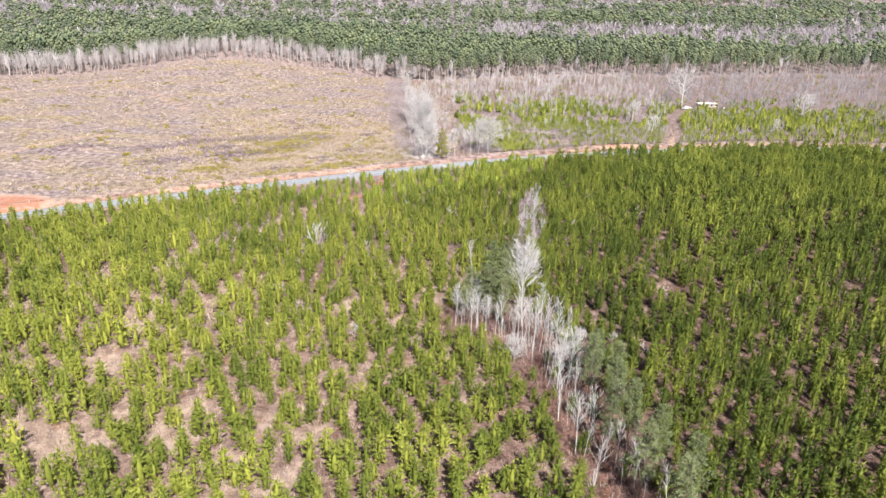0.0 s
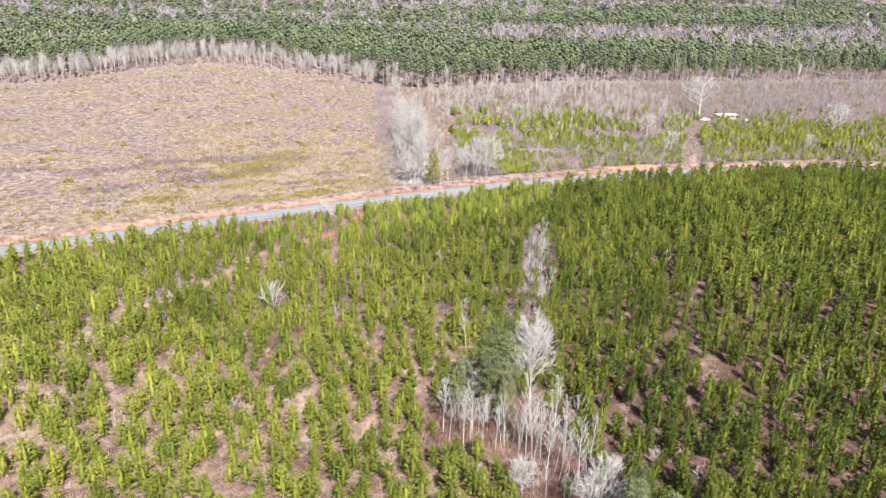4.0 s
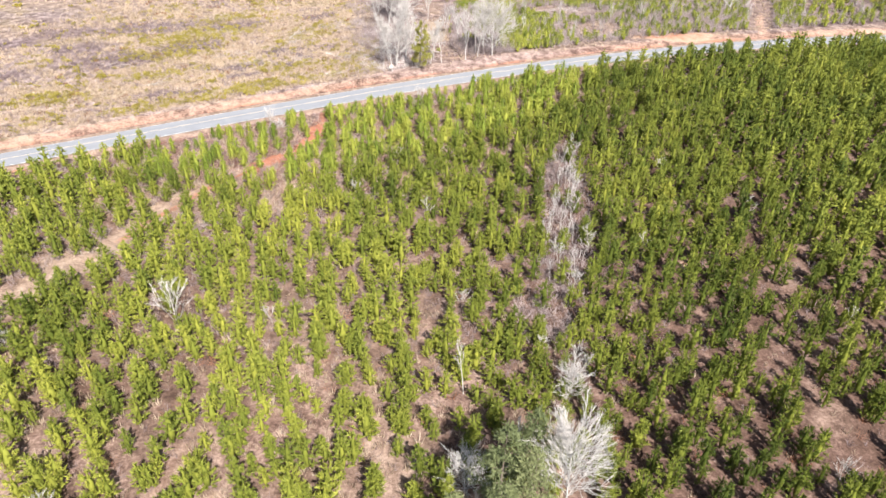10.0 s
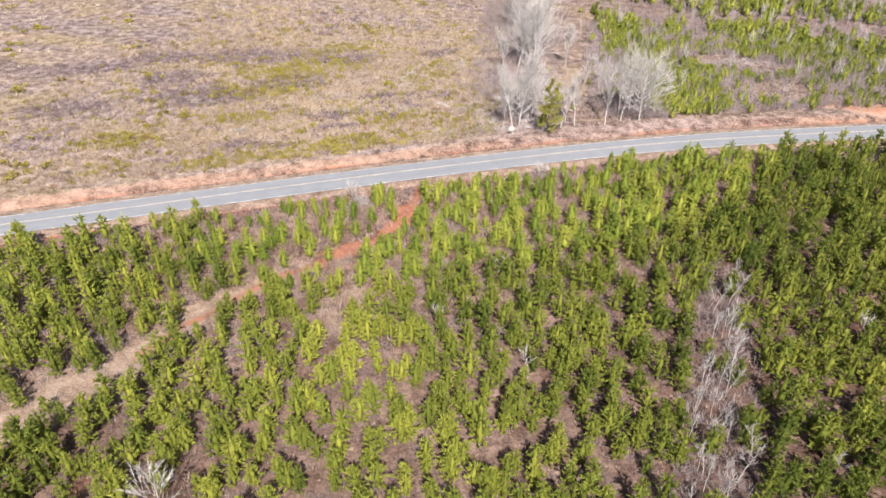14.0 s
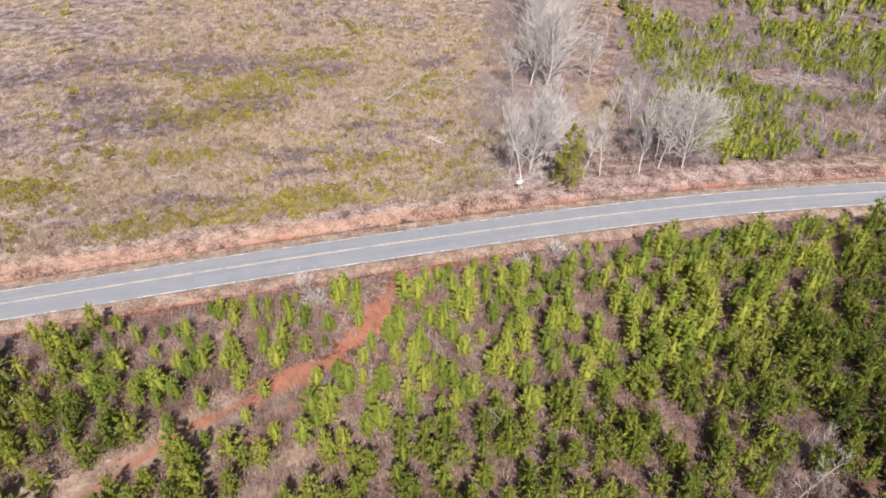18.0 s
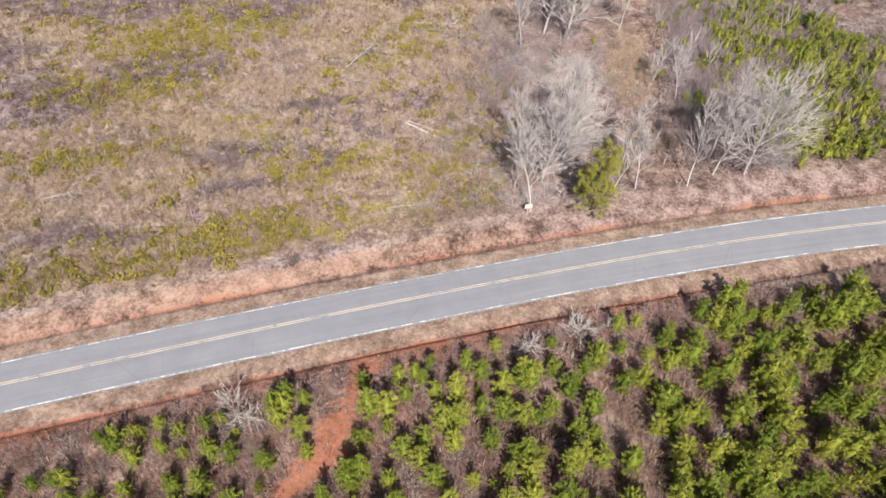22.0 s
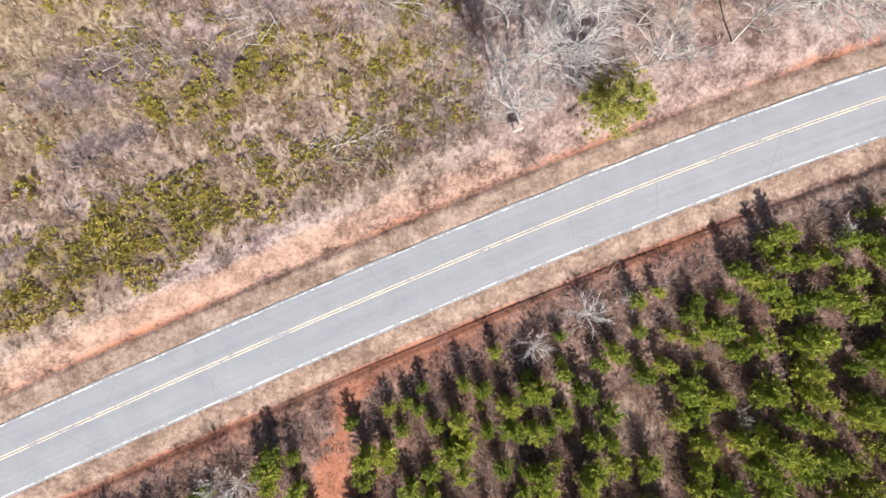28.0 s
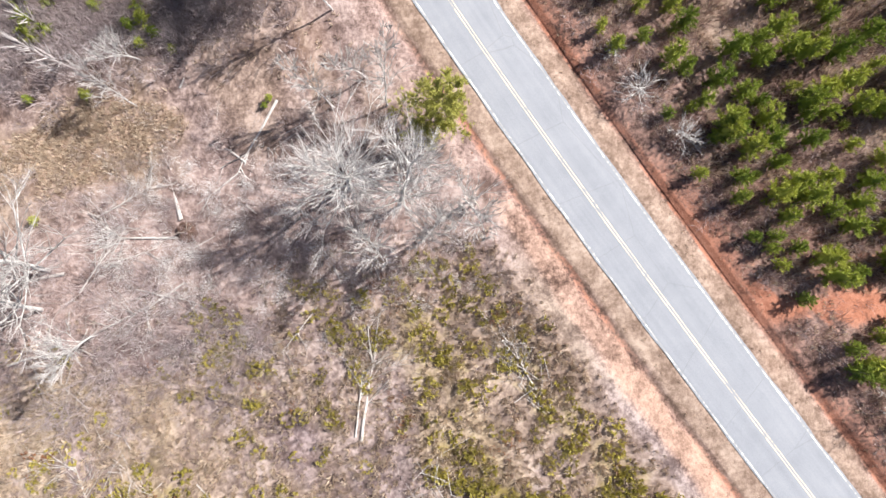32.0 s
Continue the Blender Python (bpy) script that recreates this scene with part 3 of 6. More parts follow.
def strip_mesh(name, n0, n1, z, mat, x0=-400.0, x1=400.0, step=2.0, crown=True, rough_edge=0.0, seg=1):
    xs = np.arange(x0, x1 + 0.1, step)
    c, y = road_cos(xs), road_y(xs)
    s = np.interp(xs, _gx, _gs)
    nx_, ny_ = -s * c, c
    rows = []
    for k in range(seg + 1):
        n = n0 + (n1 - n0) * k / seg
        nn = np.full_like(xs, n)
        if rough_edge and k in (0, seg):
            nn = nn + rough_edge * wave(xs, xs * 0.1, 5.3, 0.3 + k) + rough_edge * 0.6 * wave(xs, xs, 1.9, 2.3 + k)
        zz = z + (0.06 * (1 - (nn / 3.4) ** 2) if crown else 0)
        rows.append(np.stack([xs + nn * nx_, y + nn * ny_, np.broadcast_to(zz, xs.shape)], -1))
    verts = np.stack(rows, 1).reshape(-1, 3)
    m, w = len(xs), seg + 1
    i = np.arange(m - 1)[:, None] * w + np.arange(seg)[None, :]
    quads = np.stack([i, i + w, i + w + 1, i + 1], -1).reshape(-1, 4)
    me = mesh_from(name, verts, quads, mat, smooth=True)
    uv = me.uv_layers.new(name="UVMap")
    vi = quads.ravel()
    ul = np.repeat(xs, w)
    vl = np.tile(np.linspace(n0, n1, w), m)
    uv.data.foreach_set("uv", np.stack([ul[vi], vl[vi]], -1).astype(np.float32).ravel())
    return me


def build_road():
    road = new("road", strip_mesh("road", -3.30, 3.05, 0.0, M_ROAD, step=0.8, rough_edge=0.06, seg=8))
    tagged(road, "light grey two-lane asphalt road, worn and patched", "road", kind="structure")
    for nm, n, w, mat, lab in (("centre_line", 0.08, 0.085, M_YELLOW, "faded yellow double centre line"), ("centre_line", 0.32, 0.085, M_YELLOW, "faded yellow double centre line"),
                               ("edge_line", -3.08, 0.13, M_WHITE, "worn white edge line"), ("edge_line", 2.86, 0.13, M_WHITE, "worn white edge line")):
        o = new(nm, strip_mesh(nm, n - w / 2, n + w / 2, 0.006, mat, step=0.8, rough_edge=0.012))
        o.parent = road
        tagged(o, lab)


build_ground()
build_road()

# ---- kinds of plants ----
def part(name, data, parent, label=""):
    ob = new(name, data)
    ob.parent = parent
    if label:
        ob["label"] = label
    return ob


def unit(v):
    return v / np.maximum(np.linalg.norm(v, axis=-1, keepdims=True), 1e-9)


def blades(rng, centres, axes, count, length, width, spread):
    """Fans of flat three-cornered leaves, count of them at each centre round its axis."""
    k = len(centres)
    c = np.repeat(centres, count, 0)
    a = np.repeat(axes, count, 0)
    d = unit(a + spread * unit(rng.normal(size=(k * count, 3))))
    side = unit(np.cross(d, unit(rng.normal(size=(k * count, 3)))))
    ln = length * rng.uniform(0.65, 1.2, (k * count, 1))
    w = width * rng.uniform(0.7, 1.2, (k * count, 1))
    v = np.stack([c - side * w * 0.5, c + d * ln * 0.8 + side * w * 1.1, c + d * ln * 0.9 - side * w * 0.9], 1).reshape(-1, 3)
    i = np.arange(k * count) * 3
    return v, np.stack([i, i + 1, i + 2], -1)


def slivers(rng, base, direction, length, width):
    """Thin single triangles, one from each base point."""
    d = unit(direction)
    side = unit(np.cross(d, unit(rng.normal(size=d.shape))))
    length = np.reshape(length, (-1, 1))
    width = np.reshape(width, (-1, 1))
    v = np.stack([base - side * width, base + side * width, base + d * length], 1).reshape(-1, 3)
    i = np.arange(len(base)) * 3
    return v, np.stack([i, i + 1, i + 2], -1)


def tube(p0, p1, r0, r1, sides=4):
    p0, p1 = np.asarray(p0, float), np.asarray(p1, float)
    d = unit(p1 - p0)
    ref = np.array([0, 0, 1.0]) if abs(d[2]) < 0.9 else np.array([1.0, 0, 0])
    u = unit(np.cross(d, ref))
    w = np.cross(d, u)
    a = np.arange(sides) * 6.2832 / sides
    ring = np.cos(a)[:, None] * u + np.sin(a)[:, None] * w
    v = np.concatenate([p0 + ring * r0, p1 + ring * r1])
    i = np.arange(sides)
    j = (i + 1) % sides
    return v, np.concatenate([np.stack([i, j, j + sides], -1), np.stack([i, j + sides, i + sides], -1)])


def join(pieces):
    vs, ts, o = [], [], 0
    for v, t in pieces:
        vs.append(v)
        ts.append(t + o)
        o += len(v)
    return np.concatenate(vs), np.concatenate(ts)


def linked(pieces):
    """Joins tubes into one connected branch: each grows out of the nearest point of those before it."""
    vs, ts, o = [pieces[0][0]], [pieces[0][1]], len(pieces[0][0])
    for v, t in pieces[1:]:
        have = np.concatenate(vs)
        k = int(np.argmin(((have - v[0]) ** 2).sum(1)))
        ts.append(t + o)
        ts.append(np.array([[k, o, o + 1]]))
        vs.append(v)
        o += len(v)
    return np.concatenate(vs), np.concatenate(ts)


def bent_trunk(rng, h, r0, r1, lean=0.05, segs=4, sides=6):
    pts = [np.zeros(3)]
    d = unit(np.array([rng.normal() * lean, rng.normal() * lean, 1.0]))
    for k in range(segs):
        d = unit(d + np.array([rng.normal() * lean, rng.normal() * lean, 0.05]))
        pts.append(pts[-1] + d * h / segs)
    rad = np.linspace(r0, r1, segs + 1)
    a = np.arange(sides) * 6.2832 / sides
    ring = np.stack([np.cos(a), np.sin(a), 0 * a], -1)
    v = np.concatenate([pts[k] + ring * rad[k] for k in range(segs + 1)])
    i = np.arange(sides)
    j = (i + 1) % sides
    t = np.concatenate([np.concatenate([np.stack([i, j, j + sides], -1), np.stack([i, j + sides, i + sides], -1)]) + k * sides for k in range(segs)])
    return pts, (v, t)


def young_pine(seed, whorls, arms, per, h=5.0, w=1.3, size=0.30, light=False, wide=0.10, core=0.62):
    """A young pine: whorls of upswept boughs, each a bottle-brush of needles, under a pointed leader."""
    rng = np.random.default_rng(seed)
    pts, trunk = bent_trunk(rng, h * 0.93, 0.07, 0.015, 0.03, 3, 5)
    f = np.repeat(np.linspace(0.09, 0.84, whorls), arms)
    k = len(f)
    f = f + rng.normal(size=k) * 0.018
    ang = np.tile(np.arange(arms) * 6.2832 / arms, whorls) + np.repeat(rng.uniform(0, 6.2832, whorls), arms) + rng.normal(size=k) * 0.28
    lobe = 1 + 0.16 * np.sin(ang * 2 + rng.uniform(0, 6)) + 0.12 * np.sin(ang * 3 + rng.uniform(0, 6))
    reach = w * (0.15 + 0.90 * np.clip(1.0 - f, 0, 1) ** 0.70) * rng.uniform(0.62, 1.12, k) * lobe * (0.64 + 0.36 * smooth(0.05, 0.34, f))
    out = np.stack([np.cos(ang), np.sin(ang), np.zeros(k)], -1)
    root = np.stack([0 * f, 0 * f, f * h * 0.93], -1)
    arm = out * reach[:, None] + np.array([0, 0, 1.0]) * (reach * rng.uniform(0.38, 0.75, k))[:, None]
    s = rng.uniform(0.28, 1.0, (k, per)) ** 0.62
    c = (root[:, None, :] + arm[:, None, :] * s[:, :, None]).reshape(-1, 3)
    ax = np.repeat(unit(arm), per, 0)
    d = ax * 0.62 + np.array([0, 0, 0.50]) + 0.92 * unit(rng.normal(size=ax.shape))
    lead = max(6, per)
    tip = np.stack([rng.normal(size=lead) * 0.03, rng.normal(size=lead) * 0.03, h * rng.uniform(0.80, 0.98, lead)], -1)
    c = np.concatenate([c, tip])
    d = np.concatenate([d, np.array([0, 0, 1.3]) + unit(rng.normal(size=(lead, 3)))])
    n = len(c)
    crown = slivers(rng, c, d, size * rng.uniform(0.65, 1.25, n), size * wide * rng.uniform(0.7, 1.25, n))
    # the dense inner foliage round the trunk
    lv = np.array((0.10, 0.18, 0.42, 0.68, 0.95))
    rad = core * w * np.array((0.22, 0.72, 0.90, 0.64, 0.08))
    a = np.arange(5) * 6.2832 / 5 + rng.uniform(0, 6)
    ring = np.stack([np.cos(a), np.sin(a)], -1)
    wob = rng.uniform(0.55, 1.40, (5, 5, 1))
    v = np.concatenate([ring[None] * rad[:, None, None] * wob, np.broadcast_to((lv * h * 0.93)[:, None, None], (5, 5, 1)) + rng.normal(size=(5, 5, 1)) * 0.14], -1).reshape(-1, 3)
    i = np.arange(5)
    j = (i + 1) % 5
    t = np.concatenate([np.concatenate([np.stack([i, j, j + 5], -1), np.stack([i, j + 5, i + 5], -1)]) + q * 5 for q in range(4)])
    crown = join([crown, (v, t)])
    if light:
        return tube((0, 0, 0), (0, 0, h * 0.8), 0.07, 0.02, 4), crown
    stub = slivers(rng, root, arm, np.linalg.norm(arm, axis=1), np.full(k, 0.018))
    return join([trunk, stub]), crown


def grow(rng, p, d, length, r, depth, segs, tips, up=0.12, spread=0.6):
    """Branches that fork; wood goes to segs, the fine ends to tips."""
    nseg = 3 if depth > 1 else 2
    q = p
    for k in range(nseg):
        d = unit(d + rng.normal(size=3) * 0.07 + np.array([0, 0, up * 0.6]))
        q2 = q + d * length / nseg
        ra, rb = r * (1 - 0.45 * k / nseg), r * (1 - 0.45 * (k + 1) / nseg)
        segs.append((q, q2, ra, rb))
        if depth > 0:
            for _ in range(2):
                if rng.random() < (0.8 if k else 0.45):
                    side = unit(np.cross(d, rng.normal(size=3)))
                    grow(rng, q + (q2 - q) * rng.uniform(0.3, 1), unit(d + side * spread * rng.uniform(0.8, 1.5)), length * rng.uniform(0.45, 0.7), rb * 0.55, depth - 1, segs, tips, up, spread)
        else:
            tips.append((q2, d, length))
        q = q2
    if depth > 0:
        tips.append((q, d, length * 0.6))


def bare_tree(seed, h, spread=0.5, r0=0.16, depth=2, limbs=9, first=0.3, lean=0.05, twig_n=7, limb_len=0.42, rise=0.55, dome=0.0):
    """A leafless hardwood: bent trunk, limbs that fork, and a haze of twigs."""
    rng = np.random.default_rng(seed)
    pts, trunk = bent_trunk(rng, h * 0.86, r0, r0 * 0.22, lean, 6, 7)
    pts = np.array(pts)
    segs, tips = [], []
    bough = []
    for k in range(limbs):
        begin = len(segs)
        f = first + (1 - first) * (k + rng.random() * 0.8) / limbs
        f = min(f, 0.99)
        s = f * 6
        i = min(int(s), 5)
        p = pts[i] + (pts[i + 1] - pts[i]) * (s - i)
        a = k * 2.4 + rng.uniform(-0.5, 0.5)
        d = unit(np.array([math.cos(a) * spread * 1.5, math.sin(a) * spread * 1.5, rise + 0.5 * f]))
        ln = h * limb_len * (1.15 - 0.75 * f) * rng.uniform(0.75, 1.15)
        if dome:
            # the limb ends on a rounded crown of that radius about the upper trunk
            q = (p - np.array([0, 0, 0.56 * h])) / (dome, dome, 0.44 * h)
            e = d / np.array([dome, dome, 0.44 * h])
            b = float(q @ e)
            ln = max(0.8, (-b + math.sqrt(max(b * b - (e @ e) * (q @ q - 1), 0))) / float(e @ e) * 0.82 * rng.uniform(0.85, 1.08))
        grow(rng, p, d, ln, r0 * 0.46 * (1.1 - 0.8 * f), depth, segs, tips, 0.10, spread)
        bough.append(linked([tube(a, b, max(ra, 0.021), max(rb, 0.015), 3) for a, b, ra, rb in segs[begin:]]))
    tp = np.array([t[0] for t in tips])
    td = np.array([t[1] for t in tips])
    tl = np.array([t[2] for t in tips])
    sp = np.array([0.5 * (a + b) for a, b, ra, rb in segs if ra < r0 * 0.3])
    sd = np.array([unit(b - a) for a, b, ra, rb in segs if ra < r0 * 0.3])
    b = np.concatenate([np.repeat(tp, twig_n, 0), np.repeat(sp, 2, 0)])
    d = np.concatenate([np.repeat(td, twig_n, 0), np.repeat(sd, 2, 0)])
    ln = np.concatenate([np.repeat(tl, twig_n), np.full(len(sp) * 2, h * 0.06)])
    d = unit(d + 0.34 * unit(rng.normal(size=d.shape)) + np.array([0, 0, 0.08]))
    ln = np.clip(ln * rng.uniform(0.5, 1.25, len(ln)), 0.3, h * 0.15)
    return trunk, bough, slivers(rng, b, d, ln, rng.uniform(0.008, 0.015, len(ln)))


def tall_pine(seed, h=14.0, crown_from=0.40, w=2.4, arms=34, per=34, size=0.55):
    """A mature pine: bare bole, and boughs that end in dense separate clumps of needles."""
    rng = np.random.default_rng(seed)
    pts, trunk = bent_trunk(rng, h * 0.96, 0.17, 0.03, 0.025, 5, 6)
    f = crown_from + (1 - crown_from) * (np.arange(arms) + rng.uniform(0, 1, arms)) / arms
    t = (f - crown_from) / (1 - crown_from)
    ang = np.arange(arms) * 2.4 + rng.normal(size=arms) * 0.5
    r = w * (0.12 + 0.9 * np.clip(1.0 - t, 0, 1) ** 0.55) * rng.uniform(0.45, 1.15, arms) * (0.6 + 0.4 * smooth(0, 0.25, t))
    out = np.stack([np.cos(ang), np.sin(ang), 0 * ang], -1)
    c = out * r[:, None]
    c[:, 2] = f * h * 0.96 + 0.25 * r
    root = np.stack([0 * r, 0 * r, f * h * 0.96 - 0.1 * r], -1)
    tw = slivers(rng, root, c - root, np.linalg.norm(c - root, axis=1), np.full(arms, 0.035))
    puff = rng.normal(size=(arms * per, 3)) * np.array([0.36, 0.36, 0.22]) * np.repeat(0.65 + 0.35 * r / w, per)[:, None]
    cc = np.repeat(c * np.array([0.86, 0.86, 1.0]), per, 0) + puff
    d = unit(np.repeat(out, per, 0) * 0.5 + np.array([0, 0, 0.6]) + 0.9 * unit(rng.normal(size=cc.shape)))
    crown = slivers(rng, cc, d, size * rng.uniform(0.6, 1.2, len(cc)), size * 0.14 * rng.uniform(0.7, 1.2, len(cc)))
    return join([trunk, tw]), crown


def cedar(seed, h=14.0, w=3.0):
    """A leaning conifer with ragged separate boughs, widest low down."""
    rng = np.random.default_rng(seed)
    pts, trunk = bent_trunk(rng, h * 0.93, 0.16, 0.02, 0.03, 4, 6)
    boughs, per, fine = 50, 32, 14
    f = np.sort(rng.uniform(0.10, 0.98, boughs) ** 0.9)
    ang = np.arange(boughs) * 2.4 + rng.normal(size=boughs) * 0.4
    reach = w * (0.10 + 0.95 * np.clip(1.0 - f, 0, 1) ** 0.72) * rng.uniform(0.38, 1.5, boughs) * (0.72 + 0.28 * smooth(0.08, 0.3, f))
    s = rng.uniform(0.22, 1.0, (boughs, per)) ** 0.7
    a = ang[:, None] + rng.normal(size=(boughs, per)) * 0.16
    r = reach[:, None] * s
    z = f[:, None] * h * 0.95 + r * 0.26 + rng.normal(size=(boughs, per)) * 0.20
    c = np.stack([np.cos(a) * r, np.sin(a) * r, z], -1).reshape(-1, 3)
    ax = unit(np.stack([np.cos(a), np.sin(a), 0.55 + 0 * a], -1).reshape(-1, 3))
    cc, aa = np.repeat(c, fine, 0), np.repeat(ax, fine, 0)
    root = np.stack([0 * f, 0 * f, f * h * 0.92], -1)
    tip = np.stack([np.cos(ang) * reach, np.sin(ang) * reach, f * h * 0.95 + reach * 0.26], -1)
    wood = slivers(rng, root, tip - root, np.linalg.norm(tip - root, axis=1), np.full(boughs, 0.035))
    return join([trunk, wood]), slivers(rng, cc, aa + 0.95 * unit(rng.normal(size=aa.shape)), 0.42 * rng.uniform(0.5, 1.2, len(aa)), 0.030 * rng.uniform(0.7, 1.3, len(aa)))


def brush(seed, stems=16, h=1.3, w=0.9, width=0.02):
    """A leafless bush: thin stems with side twigs."""
    rng = np.random.default_rng(seed)
    a = rng.uniform(0, 6.2832, stems)
    d = unit(np.stack([np.cos(a) * w * rng.uniform(0.1, 0.8, stems), np.sin(a) * w * rng.uniform(0.1, 0.8, stems), np.full(stems, h * 0.8)], -1))
    base = np.stack([np.cos(a), np.sin(a), 0 * a], -1) * rng.uniform(0, 0.25, (stems, 1)) * w
    ln = h * rng.uniform(0.6, 1.15, stems)
    s1 = slivers(rng, base, d, ln, np.full(stems, width))
    f = rng.uniform(0.3, 0.8, (stems, 1))
    b2 = np.repeat(base + d * ln[:, None] * f, 2, 0)
    d2 = unit(np.repeat(d, 2, 0) + 0.8 * unit(rng.normal(size=(stems * 2, 3))))
    s2 = slivers(rng, b2, d2, h * rng.uniform(0.2, 0.5, stems * 2), np.full(stems * 2, width * 0.7))
    return join([s1, s2])


def tussock(seed, n=14, h=0.8, lean=0.6, width=0.05):
    rng = np.random.default_rng(seed)
    a = rng.uniform(0, 6.2832, n)
    base = np.stack([np.cos(a), np.sin(a), 0 * a], -1) * rng.uniform(0, 0.28, (n, 1))
    d = np.stack([np.cos(a) * lean * rng.uniform(0.2, 1.2, n), np.sin(a) * lean * rng.uniform(0.2, 1.2, n), np.ones(n)], -1)
    return slivers(rng, base, d, h * rng.uniform(0.5, 1.1, n), np.full(n, width))


def shrub(seed, tufts=11, per=7, h=0.6, w=0.6, size=0.26):
    rng = np.random.default_rng(seed)
    a = rng.uniform(0, 6.2832, tufts)
    r = w * rng.uniform(0, 1, tufts) ** 0.6
    c = np.stack([np.cos(a) * r, np.sin(a) * r, h * rng.uniform(0.15, 0.8, tufts)], -1)
    return blades(rng, c, unit(np.stack([np.cos(a) * 0.5, np.sin(a) * 0.5, np.ones(tufts)], -1)), per, size, size * 0.22, 0.8)


def forest_pine(seed, h=18.0, w=2.8, lumps=11, size=1.5, from_=0.55):
    """A far forest pine: a straight bole under a crown of small uneven clumps."""
    rng = np.random.default_rng(seed)
    trunk = tube((0, 0, 0), (0, 0, h * 0.9), 0.22, 0.07, 4)
    f = from_ + (1 - from_) * (np.arange(lumps) + rng.uniform(0.1, 0.9, lumps)) / lumps
    a = np.arange(lumps) * 2.4 + rng.uniform(-0.5, 0.5, lumps)
    r = w * (0.30 + 0.70 * np.sin(np.clip((f - from_) / (1 - from_), 0.05, 0.97) * 3.1416) ** 0.7) * rng.uniform(0.25, 0.8, lumps)
    c = np.stack([np.cos(a) * r, np.sin(a) * r, f * h * 0.94], -1)
    o = np.array([(1, 0, 0), (-0.5, 0.87, 0), (-0.5, -0.87, 0), (0, 0, 0.8), (0, 0, -0.5)], float)
    t = np.array([(0, 1, 3), (1, 2, 3), (2, 0, 3), (1, 0, 4), (2, 1, 4), (0, 2, 4)])
    pieces = []
    for k in range(lumps):
        v = o * size * rng.uniform(0.55, 1.25, (5, 1))
        q = rng.uniform(0, 6.28)
        v = np.stack([v[:, 0] * math.cos(q) - v[:, 1] * math.sin(q), v[:, 0] * math.sin(q) + v[:, 1] * math.cos(q), v[:, 2]], -1)
        pieces.append((v + c[k], t))
    return trunk, join(pieces)


def forest_hardwood(seed, h=16.0, w=3.2, n=60, width=0.10):
    rng = np.random.default_rng(seed)
    trunk = tube((0, 0, 0), (rng.normal() * 0.7, rng.normal() * 0.7, h * 0.7), 0.0085 * h, 0.003 * h, 4)
    f = rng.uniform(0.3, 0.75, n)
    a = rng.uniform(0, 6.2832, n)
    b = np.stack([0 * f, 0 * f, f * h * 0.8], -1)
    d = np.stack([np.cos(a) * w * rng.uniform(0.3, 1, n), np.sin(a) * w * rng.uniform(0.3, 1, n), h * 0.4 * rng.uniform(0.6, 1.1, n)], -1)
    b = b + d * rng.uniform(0, 0.35, (n, 1))
    return trunk, slivers(rng, b, d, np.linalg.norm(d, axis=1) * 0.75, np.full(n, width))


def spread_copies(name, kinds, x, y, mat, size, seed, flat=None, sink=0.03, label="", category="", tall=None, parent=None, hue=None):
    """Many small plants as one mesh: each takes one of the kinds, a turn, a size and a tint."""
    rng = np.random.default_rng(seed)
    x, y = np.asarray(x, float), np.asarray(y, float)
    k = len(x)
    z = height(x, y) - sink
    pick = rng.integers(0, len(kinds), k)
    turn = rng.uniform(0, 6.2832, k)
    s = np.broadcast_to(np.asarray(size, float), (k,)) * rng.uniform(0.75, 1.3, k)
    st = s * (rng.uniform(0.85, 1.15, k) if tall is None else tall)
    tint = rng.uniform(0, 1, k)
    if hue is not None:
        tint = np.clip(tint * 0.55 + 0.45 * hue, -0.75, 1.1)
    vs, ts, tn, o = [], [], [], 0
    for q, (v, t) in enumerate(kinds):
        m = np.where(pick == q)[0]
        if not len(m):
            continue
        c, sn = np.cos(turn[m])[:, None], np.sin(turn[m])[:, None]
        px = (v[None, :, 0] * c - v[None, :, 1] * sn) * s[m][:, None] + x[m][:, None]
        py = (v[None, :, 0] * sn + v[None, :, 1] * c) * s[m][:, None] + y[m][:, None]
        pz = v[None, :, 2] * st[m][:, None] + z[m][:, None]
        vs.append(np.stack([px, py, pz], -1).reshape(-1, 3))
        ts.append((t[None] + (np.arange(len(m)) * len(v))[:, None, None] + o).reshape(-1, 3))
        tn.append(np.repeat(tint[m], len(v)))
        o += len(m) * len(v)
    ob = new(name, mesh_from(name, np.concatenate(vs), np.concatenate(ts), mat, np.concatenate(tn)))
    if parent is not None:
        ob.parent = parent
        ob["kind"] = "stuff"
        if label:
            ob["label"] = label
        return ob
    return tagged(ob, label, category, kind="stuff")


def scatter(rng, n, x0, x1, y0, y1, keep):
    x = rng.uniform(x0, x1, n)
    y = rng.uniform(y0, y1, n)
    m = rng.random(n) < keep(x, y)
    return x[m], y[m]

